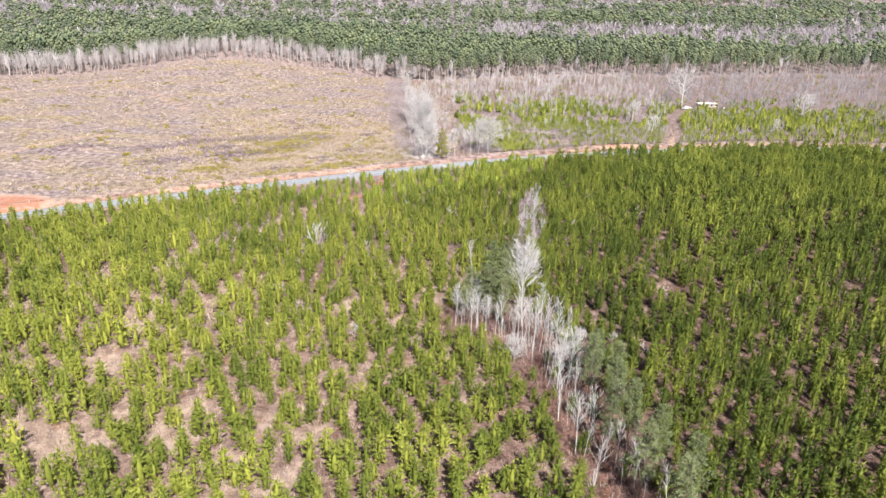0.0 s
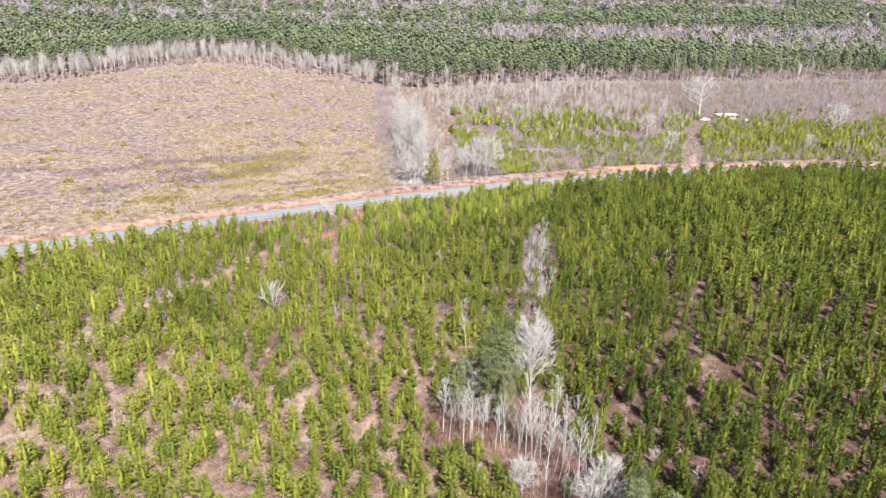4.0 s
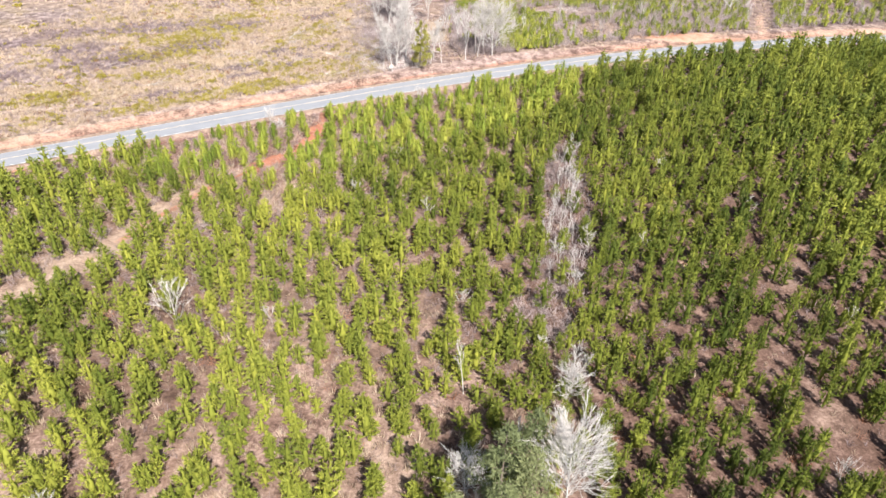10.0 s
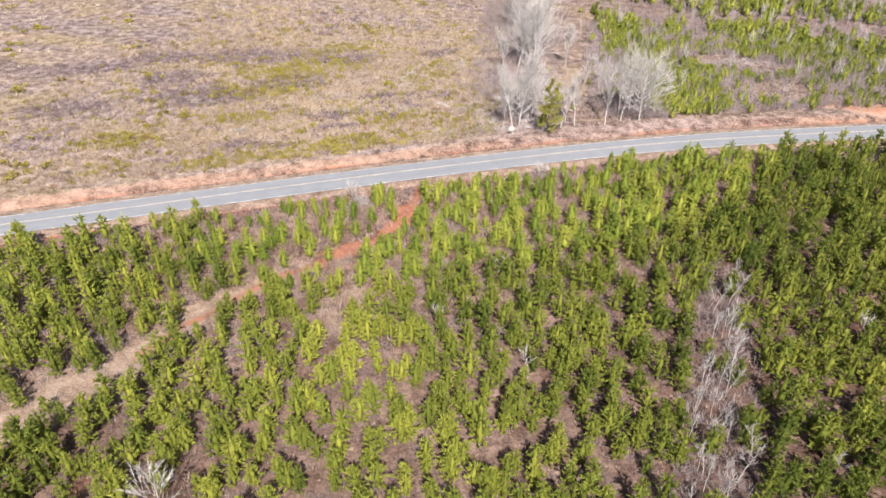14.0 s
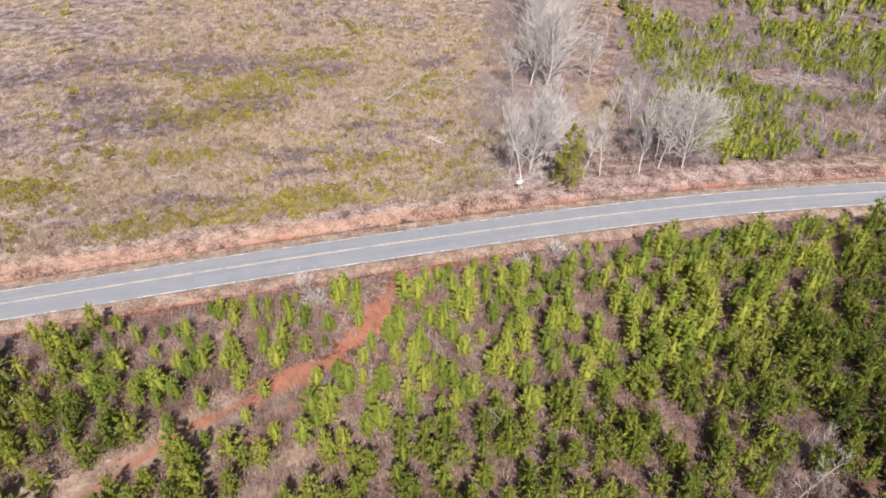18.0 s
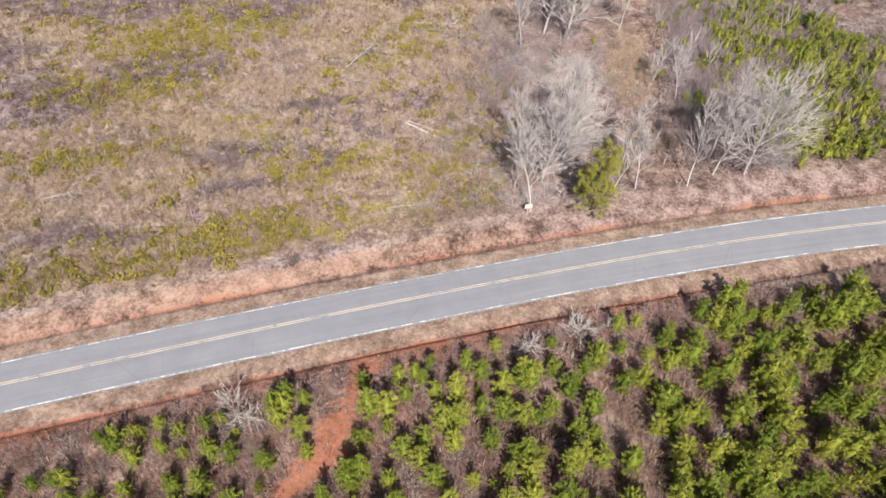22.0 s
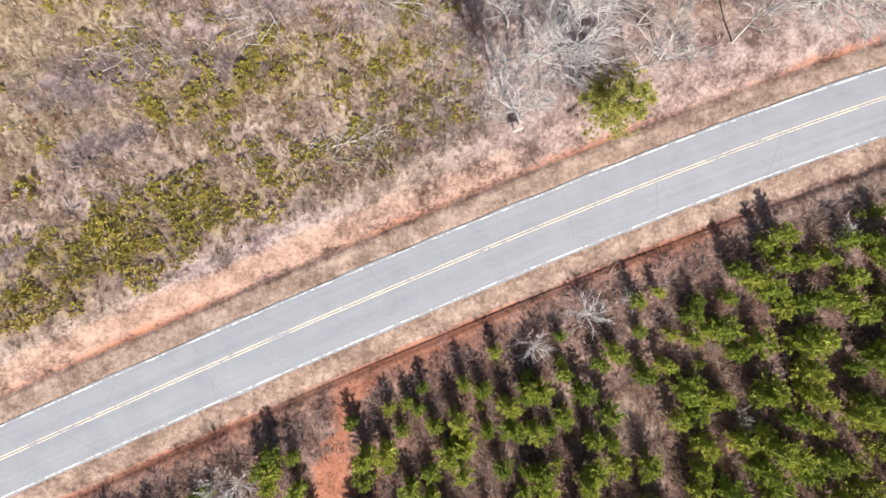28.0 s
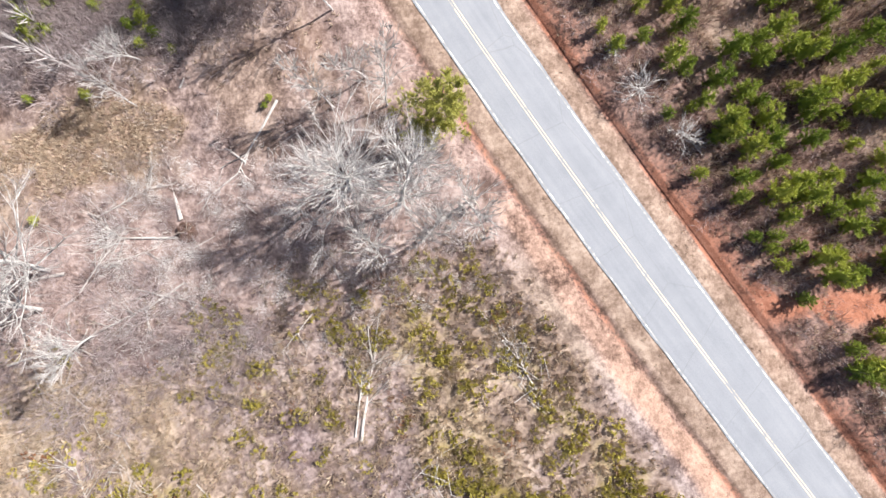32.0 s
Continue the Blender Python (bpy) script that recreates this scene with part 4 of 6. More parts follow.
# ---- the pine plantation ----
def clearing(x, y):
    """0 where nothing grows, 1 where the young pines stand close."""
    keep = np.ones_like(x)
    for bx, by, r in BARE:
        keep = np.minimum(keep, (0.42 if by > 118 and bx < 10 and by < 182 else 0.16) + smooth(r * 0.46, r * 0.98, np.hypot(x - bx, y - by) * (1.25 if by < 116 else 1.0)))
    keep = np.minimum(keep, 0.12 + smooth(1.6, 3.4, along(CLAY_TRACK, x, y + 0.9) + 0.7 * wave(x, y, 8, 4.0)))
    keep = np.minimum(keep, 0.10 + smooth(4.5, 9, along(HOLLOW, x, y)))
    keep = np.minimum(keep, 0.25 + smooth(3, 7, along(((20, 178), (26, 195), (30, 230)), x, y)))
    return np.clip(keep, 0, 1)


def plantation_sites():
    rng = np.random.default_rng(11)
    rows = np.arange(-330, 330, 2.85)
    steps = np.arange(-330, 330, 2.4)
    R, S = np.meshgrid(rows, steps)
    R = R + rng.normal(size=R.shape) * 0.95
    S = S + rng.normal(size=S.shape) * 1.0
    a = radians(9)
    x = 20 + R * math.cos(a) - S * math.sin(a)
    y = 180 + R * math.sin(a) + S * math.cos(a)
    x, y = x.ravel(), y.ravel()
    n = offset(x, y)
    thick = 0.90 - 0.05 * smooth(10, -25, x) * smooth(205, 170, y) - 0.10 * smooth(22, 40, x - (y - 150) * 0.06) * smooth(198, 182, y) * smooth(118, 140, y) + 0.10 * smooth(26, 36, x) * smooth(135, 120, y) + 0.06 * smooth(16, 30, x) * smooth(182, 198, y) + 0.35 * np.exp(-((x - 2) / 20) ** 2 - ((y - 203) / 14) ** 2) + 0.14 * wave(x, y, 38, 5.0) + 0.2 * smooth(8, 26, x) * smooth(205, 222, y) + 0.16 * smooth(-34, -46, x) * smooth(190, 215, y) + 0.08 * wave(x, y, 9, 2.5)
    thick = thick + 0.16 * smooth(-42, -22, n) * smooth(14, 4, x) + 0.22 * smooth(-28, -40, x) * smooth(156, 164, y) * smooth(188, 178, y)
    thick = thick * clearing(x, y) * (0.74 + 0.14 * np.maximum(smooth(160, 172, y), smooth(30, 45, x)) + (0.32 - 0.16 * np.maximum(smooth(160, 172, y), smooth(30, 45, x))) * smooth(-0.62, -0.25, wave(x, y, 17, 1.9) + 0.4 * wave(x, y, 7, 6.4)))
    ok = (n < -9.0 + 0.9 * wave(x, y, 13, 0.7)) & (rng.random(len(x)) < thick)
    seen = (y > 62) & (x > -84 - (y - 62) * 0.62) & (x < 92 + (y - 62) * 0.62)
    rest = ok & ~seen & (np.abs(x) < 260) & (y > -110) & (rng.random(len(x)) < np.where((np.abs(x) < 190) & (y > -20), 0.62, 0.2))
    return x[ok & seen], y[ok & seen], x[rest], y[rest]


PX, PY, QX, QY = plantation_sites()
PN = offset(PX, PY)
order = np.argsort(np.hypot((PX + 6) / 1.9, PN + 8))
near_id = order[:300]
far_id = order[300:]

PINE_KINDS = [young_pine(100 + k, 8, 5, 52, 4.2 + 0.35 * (k % 3), 1.26 + 0.16 * (k % 2), 0.30, False, 0.11, 0.38) for k in range(6)]
PINE_MID = [young_pine(140 + k, 7, 5, 18, 4.3 + 0.35 * (k % 3), 1.34 + 0.18 * (k % 2), 0.42, True, 0.14, 0.27) for k in range(6)]
PINE_LIGHT = [young_pine(160 + k, 6, 4, 12, 4.6 + 0.35 * (k % 3), 1.40 + 0.18 * (k % 2), 0.54, True, 0.16, 0.30) for k in range(6)]
deep = (np.abs(PX[far_id] - 4) > 62) | (PY[far_id] < 92)
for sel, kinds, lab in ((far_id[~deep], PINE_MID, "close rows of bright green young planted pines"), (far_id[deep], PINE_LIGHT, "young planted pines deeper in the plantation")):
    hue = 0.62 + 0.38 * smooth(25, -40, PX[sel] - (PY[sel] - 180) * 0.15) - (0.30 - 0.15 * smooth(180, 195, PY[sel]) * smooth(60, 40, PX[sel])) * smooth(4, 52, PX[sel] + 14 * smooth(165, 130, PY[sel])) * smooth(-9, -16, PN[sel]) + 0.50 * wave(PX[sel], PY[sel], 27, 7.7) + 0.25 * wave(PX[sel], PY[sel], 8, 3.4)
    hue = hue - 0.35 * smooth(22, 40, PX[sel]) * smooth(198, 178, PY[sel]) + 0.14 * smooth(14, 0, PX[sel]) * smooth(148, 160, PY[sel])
    # first term puts shade seen from above into the left rows' needle colour
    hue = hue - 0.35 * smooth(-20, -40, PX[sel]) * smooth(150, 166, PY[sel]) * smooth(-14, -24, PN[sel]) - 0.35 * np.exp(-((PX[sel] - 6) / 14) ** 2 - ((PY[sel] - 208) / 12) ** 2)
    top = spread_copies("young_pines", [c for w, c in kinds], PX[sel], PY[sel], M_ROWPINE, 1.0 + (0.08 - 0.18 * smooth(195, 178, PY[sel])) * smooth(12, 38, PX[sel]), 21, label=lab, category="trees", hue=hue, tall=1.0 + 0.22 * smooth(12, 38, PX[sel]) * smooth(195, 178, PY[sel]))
    spread_copies("pine_trunks", [w for w, c in kinds], PX[sel], PY[sel], M_BARK, 1.0 + (0.08 - 0.18 * smooth(195, 178, PY[sel])) * smooth(12, 38, PX[sel]), 21, label="thin brown trunks", parent=top, tall=1.0 + 0.22 * smooth(12, 38, PX[sel]) * smooth(195, 178, PY[sel]))

spread_copies("young_pines", [young_pine(190 + k, 4, 3, 2, 4.6, 1.5, 1.1, True, 0.3)[1] for k in range(4)], QX, QY, M_ROWPINE, 1.0, 22, label="young planted pines in the outer plantation", category="trees", hue=np.full(len(QX), 0.5))

pine_models = []
for k, (wood, crown) in enumerate(PINE_KINDS):
    e = new("young_pine")
    part("trunk", mesh_from("trunk", *wood, M_BARK), e)
    part("crown", mesh_from("crown", *crown, M_NEEDLE, np.full(len(crown[0]), 0.4)), e)
    tagged(e, "young bright green pine planted beside the road", "tree", "roadside plantation pines")
    pine_models.append(e)
rng = np.random.default_rng(31)
for j, i in enumerate(near_id):
    s = rng.uniform(0.72, 1.25)
    if PX[i] > 8:
        s *= 1.14
    if PN[i] > -12.5:
        s *= rng.uniform(0.55, 0.85)
    m = Matrix.LocRotScale((PX[i], PY[i], float(height(PX[i], PY[i])) - 0.03), Euler((0, 0, rng.uniform(0, 6.28))), (s, s, s * rng.uniform(0.88, 1.12)))
    if j < 6:
        pine_models[j].matrix_basis = m
    else:
        src = pine_models[int(rng.integers(0, 6))]
        keep = src.matrix_basis.copy()
        src.matrix_basis = Matrix()
        copy_thing(src, m)
        src.matrix_basis = keep

bx, by = scatter(rng, 2600, -75, 70, 200, 290, lambda x, y: np.interp(offset(x, y), (-30, -14, -9.2, -8.4), (0.0, 0.22, 0.22, 0.0)) * smooth(1.2, 2.4, along(CLAY_TRACK, x, y)))
spread_copies("pine_seedlings", [c for w, c in PINE_MID], bx, by, M_ROWPINE, 0.52, 79, label="small bright green self-sown pines near the ditch", category="trees", hue=np.full(len(bx), 0.9))

# undergrowth between the pines
BRUSH = [brush(200 + k, 13, 1.2, 1.05, 0.014) for k in range(6)]
TALLGRASS = [tussock(230 + k, 14, 0.95, 0.45, 0.028) for k in range(5)]
FINE_BRUSH = [brush(210 + k, 22, 1.2, 1.3, 0.008) for k in range(6)]
SEDGE = [tussock(225 + k, 20, 0.95, 0.42, 0.04) for k in range(5)]
TUSSOCK = [tussock(220 + k, 12, 0.62) for k in range(5)]
SHRUBS = [shrub(240 + k, 11, 9, 0.55, 0.6, 0.30) for k in range(5)]


def floor_keep(x, y):
    n = offset(x, y)
    k = np.where(n < -7.5, 0.75, 0.0) * (0.55 + 0.45 * smooth(-0.4, 0.5, wave(x, y, 14, 6.1)))
    k = k * (1 - 0.35 * smooth(170, 150, y) * smooth(10, 34, x) - 0.65 * smooth(150, 170, y) * smooth(10, 34, x - 12 * smooth(175, 140, y)))
    return k * (0.26 + 0.74 * smooth(0.8, 3.0, along(CLAY_TRACK, x, y) + 0.9 * wave(x, y, 5, 2.2)))


bx, by = scatter(rng, 22000, -75, 75, 165, 285, floor_keep)
# brush deeper in takes darker twigs, a colour stand-in for shade between pines
light = (offset(bx, by) > -48 + 10 * wave(bx, by, 21, 3.0)) & (wave(bx, by, 6, 1.7) > -0.25)
spread_copies("underbrush", BRUSH, bx[light], by[light], M_TWIG, 1.2, 41, label="pale grey leafless brush under the young pines", category="brush")
spread_copies("underbrush", BRUSH, bx[~light], by[~light], M_FIELDTWIG, 1.05, 40, label="dark leafless brush under the young pines", category="brush")
bx, by = scatter(rng, 15000, -140, 160, 70, 300, lambda x, y: floor_keep(x, y) * ((np.abs(x) > 75) | (y < 165)))
# the same darkened twigs, in place of shade farther in
spread_copies("underbrush", BRUSH, bx, by, M_FIELDTWIG, 1.0, 42, label="grey leafless brush farther into the plantation", category="brush")
bx, by = scatter(rng, 26000, -75, 75, 165, 285, lambda x, y: floor_keep(x, y) * (0.3 + 0.6 * smooth(-22, -12, offset(x, y))))
spread_copies("dry_grass", TUSSOCK, bx, by, M_STRAW, 0.9, 43, label="dry pinkish grass tufts between the pines", category="grass")
bx, by = scatter(rng, 26000, -110, 100, 72, 180, lambda x, y: floor_keep(x, y) * (1 - 0.75 * smooth(16, 32, x)) * np.maximum(0.95 - 0.5 * clearing(x, y), 0.9 * smooth(-0.2, -0.5, wave(x, y, 17, 1.9) + 0.4 * wave(x, y, 7, 6.4))))
spread_copies("dry_grass", TALLGRASS, bx, by, M_STRAW, 1.25, 44, label="dry grass tufts in gaps of the plantation", category="grass")

bx, by = scatter(rng, 30000, -62, 48, 205, 285, lambda x, y: smooth(-7.5, -9, offset(x, y)) * smooth(-52, -30, offset(x, y)) * (0.25 + 0.75 * smooth(-0.1, -0.5, wave(x, y, 17, 1.9) + 0.4 * wave(x, y, 7, 6.4)) + 0.3 * smooth(0, 0.4, wave(x, y, 4, 2.0))) * smooth(1.0, 2.6, along(CLAY_TRACK, x, y)))
spread_copies("dry_grass", TALLGRASS, bx, by, M_STRAW, 1.1, 77, label="tall tan grass among the roadside pines", category="grass")
bx, by = scatter(rng, 14000, -62, 48, 205, 285, lambda x, y: smooth(-7, -8.5, offset(x, y)) * smooth(-52, -30, offset(x, y)) * (0.15 + 0.85 * smooth(-0.1, 0.4, wave(x, y, 5, 7.0))) * smooth(1.2, 2.6, along(CLAY_TRACK, x, y)))
spread_copies("underbrush", FINE_BRUSH, bx, by, M_REDTWIG, 1.5, 78, label="reddish-brown leafless brush among the roadside pines", category="brush")
bx, by = scatter(rng, 2600, -80, 70, 80, 178, lambda x, y: smooth(0.25, 0.6, wave(x, y, 9, 8.8) + 0.4 * wave(x, y, 4, 1.3)) * 0.7 * (offset(x, y) < -12))
spread_copies("rusty_brush", FINE_BRUSH, bx, by, M_RUST, 1.25, 80, label="rusty orange dead-leaved brush between the young pines", category="brush")

# verges
bx, by = scatter(rng, 40000, -110, 110, 190, 310, lambda x, y: np.interp(offset(x, y), (-9.5, -8.5, -6.2, -5.6, -5.0, -3.5, -3.3, 3.3, 3.5, 4.8, 5.2), (0, 0.9, 0.9, 0, 0.5, 0.35, 0, 0, 0.3, 0.35, 0)))
spread_copies("verge_grass", TUSSOCK, bx, by, M_STRAW, 0.42, 45, label="short straw-coloured grass on the road verges", category="grass")
bx, by = scatter(rng, 26000, -110, 110, 150, 310, lambda x, y: np.interp(offset(x, y), (-30, -16, -8.6, -7.0, -6.3), (0, 0.5, 0.8, 0.35, 0)) * (0.25 + 0.75 * smooth(-0.3, 0.3, wave(x, y, 5, 3.3))) * smooth(1.5, 3.0, along(CLAY_TRACK, x, y)))
spread_copies("verge_brush", FINE_BRUSH, bx, by, M_TWIG, 1.3, 46, label="dark leafless brush along the pine edge", category="brush")

# ---- bare trees ----
def tree_model(name, trio, wood, twig, label, group, category="tree"):
    e = new(name)
    part("trunk", mesh_from("trunk", *trio[0], wood), e)
    for bough in trio[1]:
        part("limb", mesh_from("limb", *bough, wood), e)
    part("twigwork", mesh_from("twigwork", *trio[2], twig), e)["kind"] = "stuff"
    return tagged(e, label, category, group)


placed = set()


def stand(model, x, y, s=1.0, turn=0.0, tilt=0.0, tall=1.0, tilt_to=0.0, sink=0.08):
    q = Matrix.Rotation(tilt_to, 4, "Z") @ Matrix.Rotation(tilt, 4, "Y") @ Matrix.Rotation(turn - tilt_to, 4, "Z")
    m = Matrix.Translation((x, y, float(height(x, y)) - sink)) @ q @ Matrix.Diagonal((s, s, s * tall, 1))
    if model.name not in placed:
        placed.add(model.name)
        model.matrix_basis = m
        return model
    keep = model.matrix_basis.copy()
    model.matrix_basis = Matrix()
    c = copy_thing(model, m)
    model.matrix_basis = keep
    return c


G_STRIP, G_CLUMP, G_SNAG = "bare trees of the field boundary", "bare trees of the hollow", "dead saplings in the plantation"
wide_a = tree_model("bare_tree", bare_tree(301, 18.0, 0.42, 0.21, 2, 34, 0.14, 0.05, 6, 0.28, 0.42), M_PALEBARK, M_TWIGMID, "tall leafless pale-barked tree at the field boundary", G_STRIP)
wide_b = tree_model("bare_tree", bare_tree(302, 16.5, 0.46, 0.21, 2, 34, 0.12, 0.06, 6, 0.31, 0.40), M_PALEBARK, M_TWIGMID, "leafless pale-barked tree with spreading limbs", G_STRIP)
slim_a = tree_model("bare_tree", bare_tree(303, 13.5, 0.28, 0.10, 2, 15, 0.25, 0.08, 4, 0.27, 0.7), M_PALEBARK, M_TWIGMID, "slim leaning leafless tree near the ditch", G_STRIP)
round_a = tree_model("bare_tree", bare_tree(304, 17.0, 0.55, 0.18, 2, 42, 0.14, 0.05, 9, 0.5, 0.45, 5.8), M_PALEBARK, M_TWIGMID, "round-crowned leafless tree with dense fine twigs", G_STRIP)
for mdl, x, y, s, t in ((slim_a, -8.8, 272.4, 1.15, 0.4), (wide_a, -8.2, 278.4, 0.95, 1.0), (wide_b, -6.0, 282.6, 1.0, 2.0), (slim_a, 0.9, 278.0, 0.95, 3.0), (slim_a, 1.6, 282.8, 0.85, 4.4),
                        (slim_a, 10.3, 281.6, 1.0, 5.1), (round_a, 17.6, 285.6, 0.86, 0.7), (slim_a, 13.6, 284.6, 1.1, 3.9), (slim_a, 15.4, 288.5, 1.05, 5.2), (slim_a, -11.5, 276.5, 1.0, 2.3), (slim_a, -10.5, 281.5, 1.05, 0.9),
                        (wide_a, -12.5, 311.5, 1.0, 1.6), (wide_b, -9.1, 310.5, 1.1, 2.6), (slim_a, -0.8, 315.5, 0.95, 2.2), (wide_a, -8.5, 321.0, 1.0, 3.6), (slim_a, 3.8, 279.6, 0.8, 5.6), (slim_a, 13.0, 287.5, 1.2, 1.7), (slim_a, 18.5, 290.0, 1.0, 2.7), 
                        (wide_a, -12, 317, 1.1, 0.3), (slim_a, -15.5, 307, 1.0, 1.1),
                        (wide_b, -9, 326, 1.1, 3.3), (wide_a, -14, 336, 1.05, 4.3), (wide_b, -17, 349, 1.1, 1.3), (wide_a, -13, 362, 1.0, 2.9), (slim_a, -20, 372, 1.2, 0.9), (slim_a, -16, 398, 1.0, 3.7),
                        (slim_a, -24, 420, 1.1, 2.1), (slim_a, 4.5, 300.5, 0.7, 4.0), (slim_a, 8.5, 299.5, 0.75, 0.2)):
    stand(mdl, x, y, s, t)

# dead saplings and snags among the young pines
snag_a = tree_model("dead_sapling", bare_tree(341, 5.6, 0.38, 0.055, 1, 8, 0.3, 0.10, 6, 0.3), M_DEADWOOD, M_TWIGMID, "grey dead sapling standing among young pines", G_SNAG)
shrub_d = tree_model("dead_shrub", bare_tree(343, 2.4, 0.9, 0.022, 1, 28, 0.05, 0.05, 7, 0.75), M_PALEBARK, M_TWIGMID, "low bleached dead shrub with spiky twigs", G_SNAG, "shrub")
snag_b = tree_model("dead_sapling", bare_tree(342, 5.6, 0.40, 0.06, 1, 14, 0.06, 0.06, 8, 0.50, 1.0), M_DEADWOOD, M_TWIGPALE, "many-stemmed pale dead sapling with spreading twigs", G_SNAG)

# hollow with tall bare trees and dark pines
hol_a = tree_model("bare_tree", bare_tree(311, 17.5, 0.34, 0.15, 1, 22, 0.40, 0.03, 5, 0.20), M_PALEBARK, M_TWIGPALE, "tall white-barked leafless tree in the hollow", G_CLUMP)
hol_w = tree_model("bare_tree", bare_tree(314, 18.0, 0.42, 0.15, 2, 44, 0.34, 0.02, 6, 0.3, 0.5, 3.2), M_PALEBARK, M_TWIGPALE, "tallest white-barked tree with a full feathery crown", G_CLUMP)
hol_b = tree_model("bare_tree", bare_tree(312, 11.5, 0.28, 0.09, 1, 11, 0.42, 0.05, 4, 0.24), M_PALEBARK, M_TWIGMID, "thin white leafless sapling in the hollow", G_CLUMP)
hol_c = tree_model("bare_tree", bare_tree(313, 11.0, 0.55, 0.12, 2, 30, 0.14, 0.04, 6, 0.36, 0.5, 3.3), M_PALEBARK, M_TWIGPALE, "bushy white leafless tree in the hollow", G_CLUMP)
stand(hol_w, 18.5, 144, 1.0, 0.2, tilt=0.03, tilt_to=3.1)
for mdl, x, y, s, t in ((hol_a, 22.2, 138.5, 0.64, 0.2), (hol_a, 17.3, 129.4, 0.72, 1.5), (hol_a, 23.1, 133.4, 0.62, 2.9), (hol_b, 25.5, 137, 0.8, 4.0), (hol_a, 18.9, 125.7, 0.76, 5.0), (hol_a, 3.2, 136.0, 0.64, 0.1),
                        (hol_b, 5.0, 137.0, 0.8, 1.4), (hol_a, 6.5, 132.6, 0.66, 2.2), (hol_b, 8.2, 136.5, 0.9, 3.2), (hol_a, 9.5, 132.6, 0.62, 4.2), (hol_b, 11.6, 131.6, 0.85, 5.2), (hol_b, 14.7, 134.6, 0.6, 0.8),
                        (hol_a, 18.7, 130.4, 0.66, 1.8), (hol_a, 23.2, 123, 0.84, 3.8), (hol_b, 17.7, 136.6, 1.1, 2.8), (hol_a, 21.5, 163, 0.64, 1.2), (hol_b, 7.7, 163.4, 0.85, 2.4), (hol_b, 15.6, 132.5, 1.0, 0.7),
                        (hol_b, 13.2, 133.2, 0.9, 3.1), (hol_b, 16.4, 130.2, 1.0, 4.1), (hol_b, 20.1, 132.4, 0.95, 5.1), (hol_b, 20.6, 127.6, 1.0, 0.3), (hol_b, 7.4, 131.4, 0.9, 1.3), (hol_b, 10.4, 134.6, 0.8, 2.3),
                        (hol_c, 25.0, 116.5, 0.95, 4.8), (hol_a, 22.0, 112, 0.8, 5.8), (hol_b, 20.5, 117, 0.8, 0.5),
                        (hol_b, 24.5, 107, 0.9, 1.5), (hol_a, 21, 103, 0.8, 2.5), (hol_b, 26.5, 99, 0.9, 3.5), (hol_a, 22.5, 94, 0.75, 4.5), (hol_b, 28, 90, 0.9, 5.5), (hol_b, 24, 86, 0.9, 0.6),
                        (hol_c, 7.5, 147.5, 0.7, 1.0), (hol_b, 14, 152, 0.8, 2.0), (hol_c, 21.5, 163, 0.6, 3.0), (hol_b, 3.8, 139.5, 0.8, 4.0), (hol_b, 26.5, 130, 0.85, 5.0), (hol_c, 15, 122, 0.6, 0.9)):
    stand(mdl, x, y, s, t, tilt=0.06 * math.sin(x * 3), tilt_to=y)

hr = np.random.default_rng(17)
for k in range(66):
    f = hr.uniform(0, len(HOLLOW) - 1.01)
    i = int(f)
    x = HOLLOW[i][0] + (HOLLOW[i + 1][0] - HOLLOW[i][0]) * (f - i) + hr.normal() * 3.2
    y = HOLLOW[i][1] + (HOLLOW[i + 1][1] - HOLLOW[i][1]) * (f - i) + hr.normal() * 3.2
    stand(hol_b, x, y, hr.uniform(0.4, 0.8), hr.uniform(0, 6), tilt=0.12 * hr.normal(), tilt_to=hr.uniform(0, 6))
bx, by = scatter(rng, 5000, -8, 45, 66, 160, lambda x, y: smooth(9, 4, along(HOLLOW, x, y)) * 0.8)
spread_copies("hollow_brush", BRUSH, bx, by, M_REDTWIG, 1.7, 47, label="tall brown leafless brush in the hollow", category="brush")

for k in range(30):
    f = hr.uniform(0, 1)
    stand(hol_b, 23 + 7.5 * f + hr.normal() * 1.8, 184 + 46 * f + hr.normal() * 1.5, hr.uniform(0.36, 0.62), hr.uniform(0, 6), tilt=0.05 * hr.normal(), tilt_to=hr.uniform(0, 6))
bx, by = scatter(rng, 2200, 10, 42, 172, 236, lambda x, y: smooth(6, 2.5, along(((20, 178), (26, 195), (30, 230)), x, y)) * 0.8)
spread_copies("thicket_brush", BRUSH, bx, by, M_TWIG, 1.6, 48, label="grey thicket of leafless stems in the plantation", category="brush")

tall_models = []
for k in range(3):
    wood, crown = tall_pine(330 + k, 16.5, 0.30, 2.9, 52, 52, 0.50)
    e = new("tall_pine")
    part("trunk", mesh_from("trunk", *wood, M_BARK), e)
    part("crown", mesh_from("crown", *crown, M_OLDPINE), e)
    tall_models.append(tagged(e, "tall grey-green pine among the bare trees", "tree", "tall pines of the hollow"))
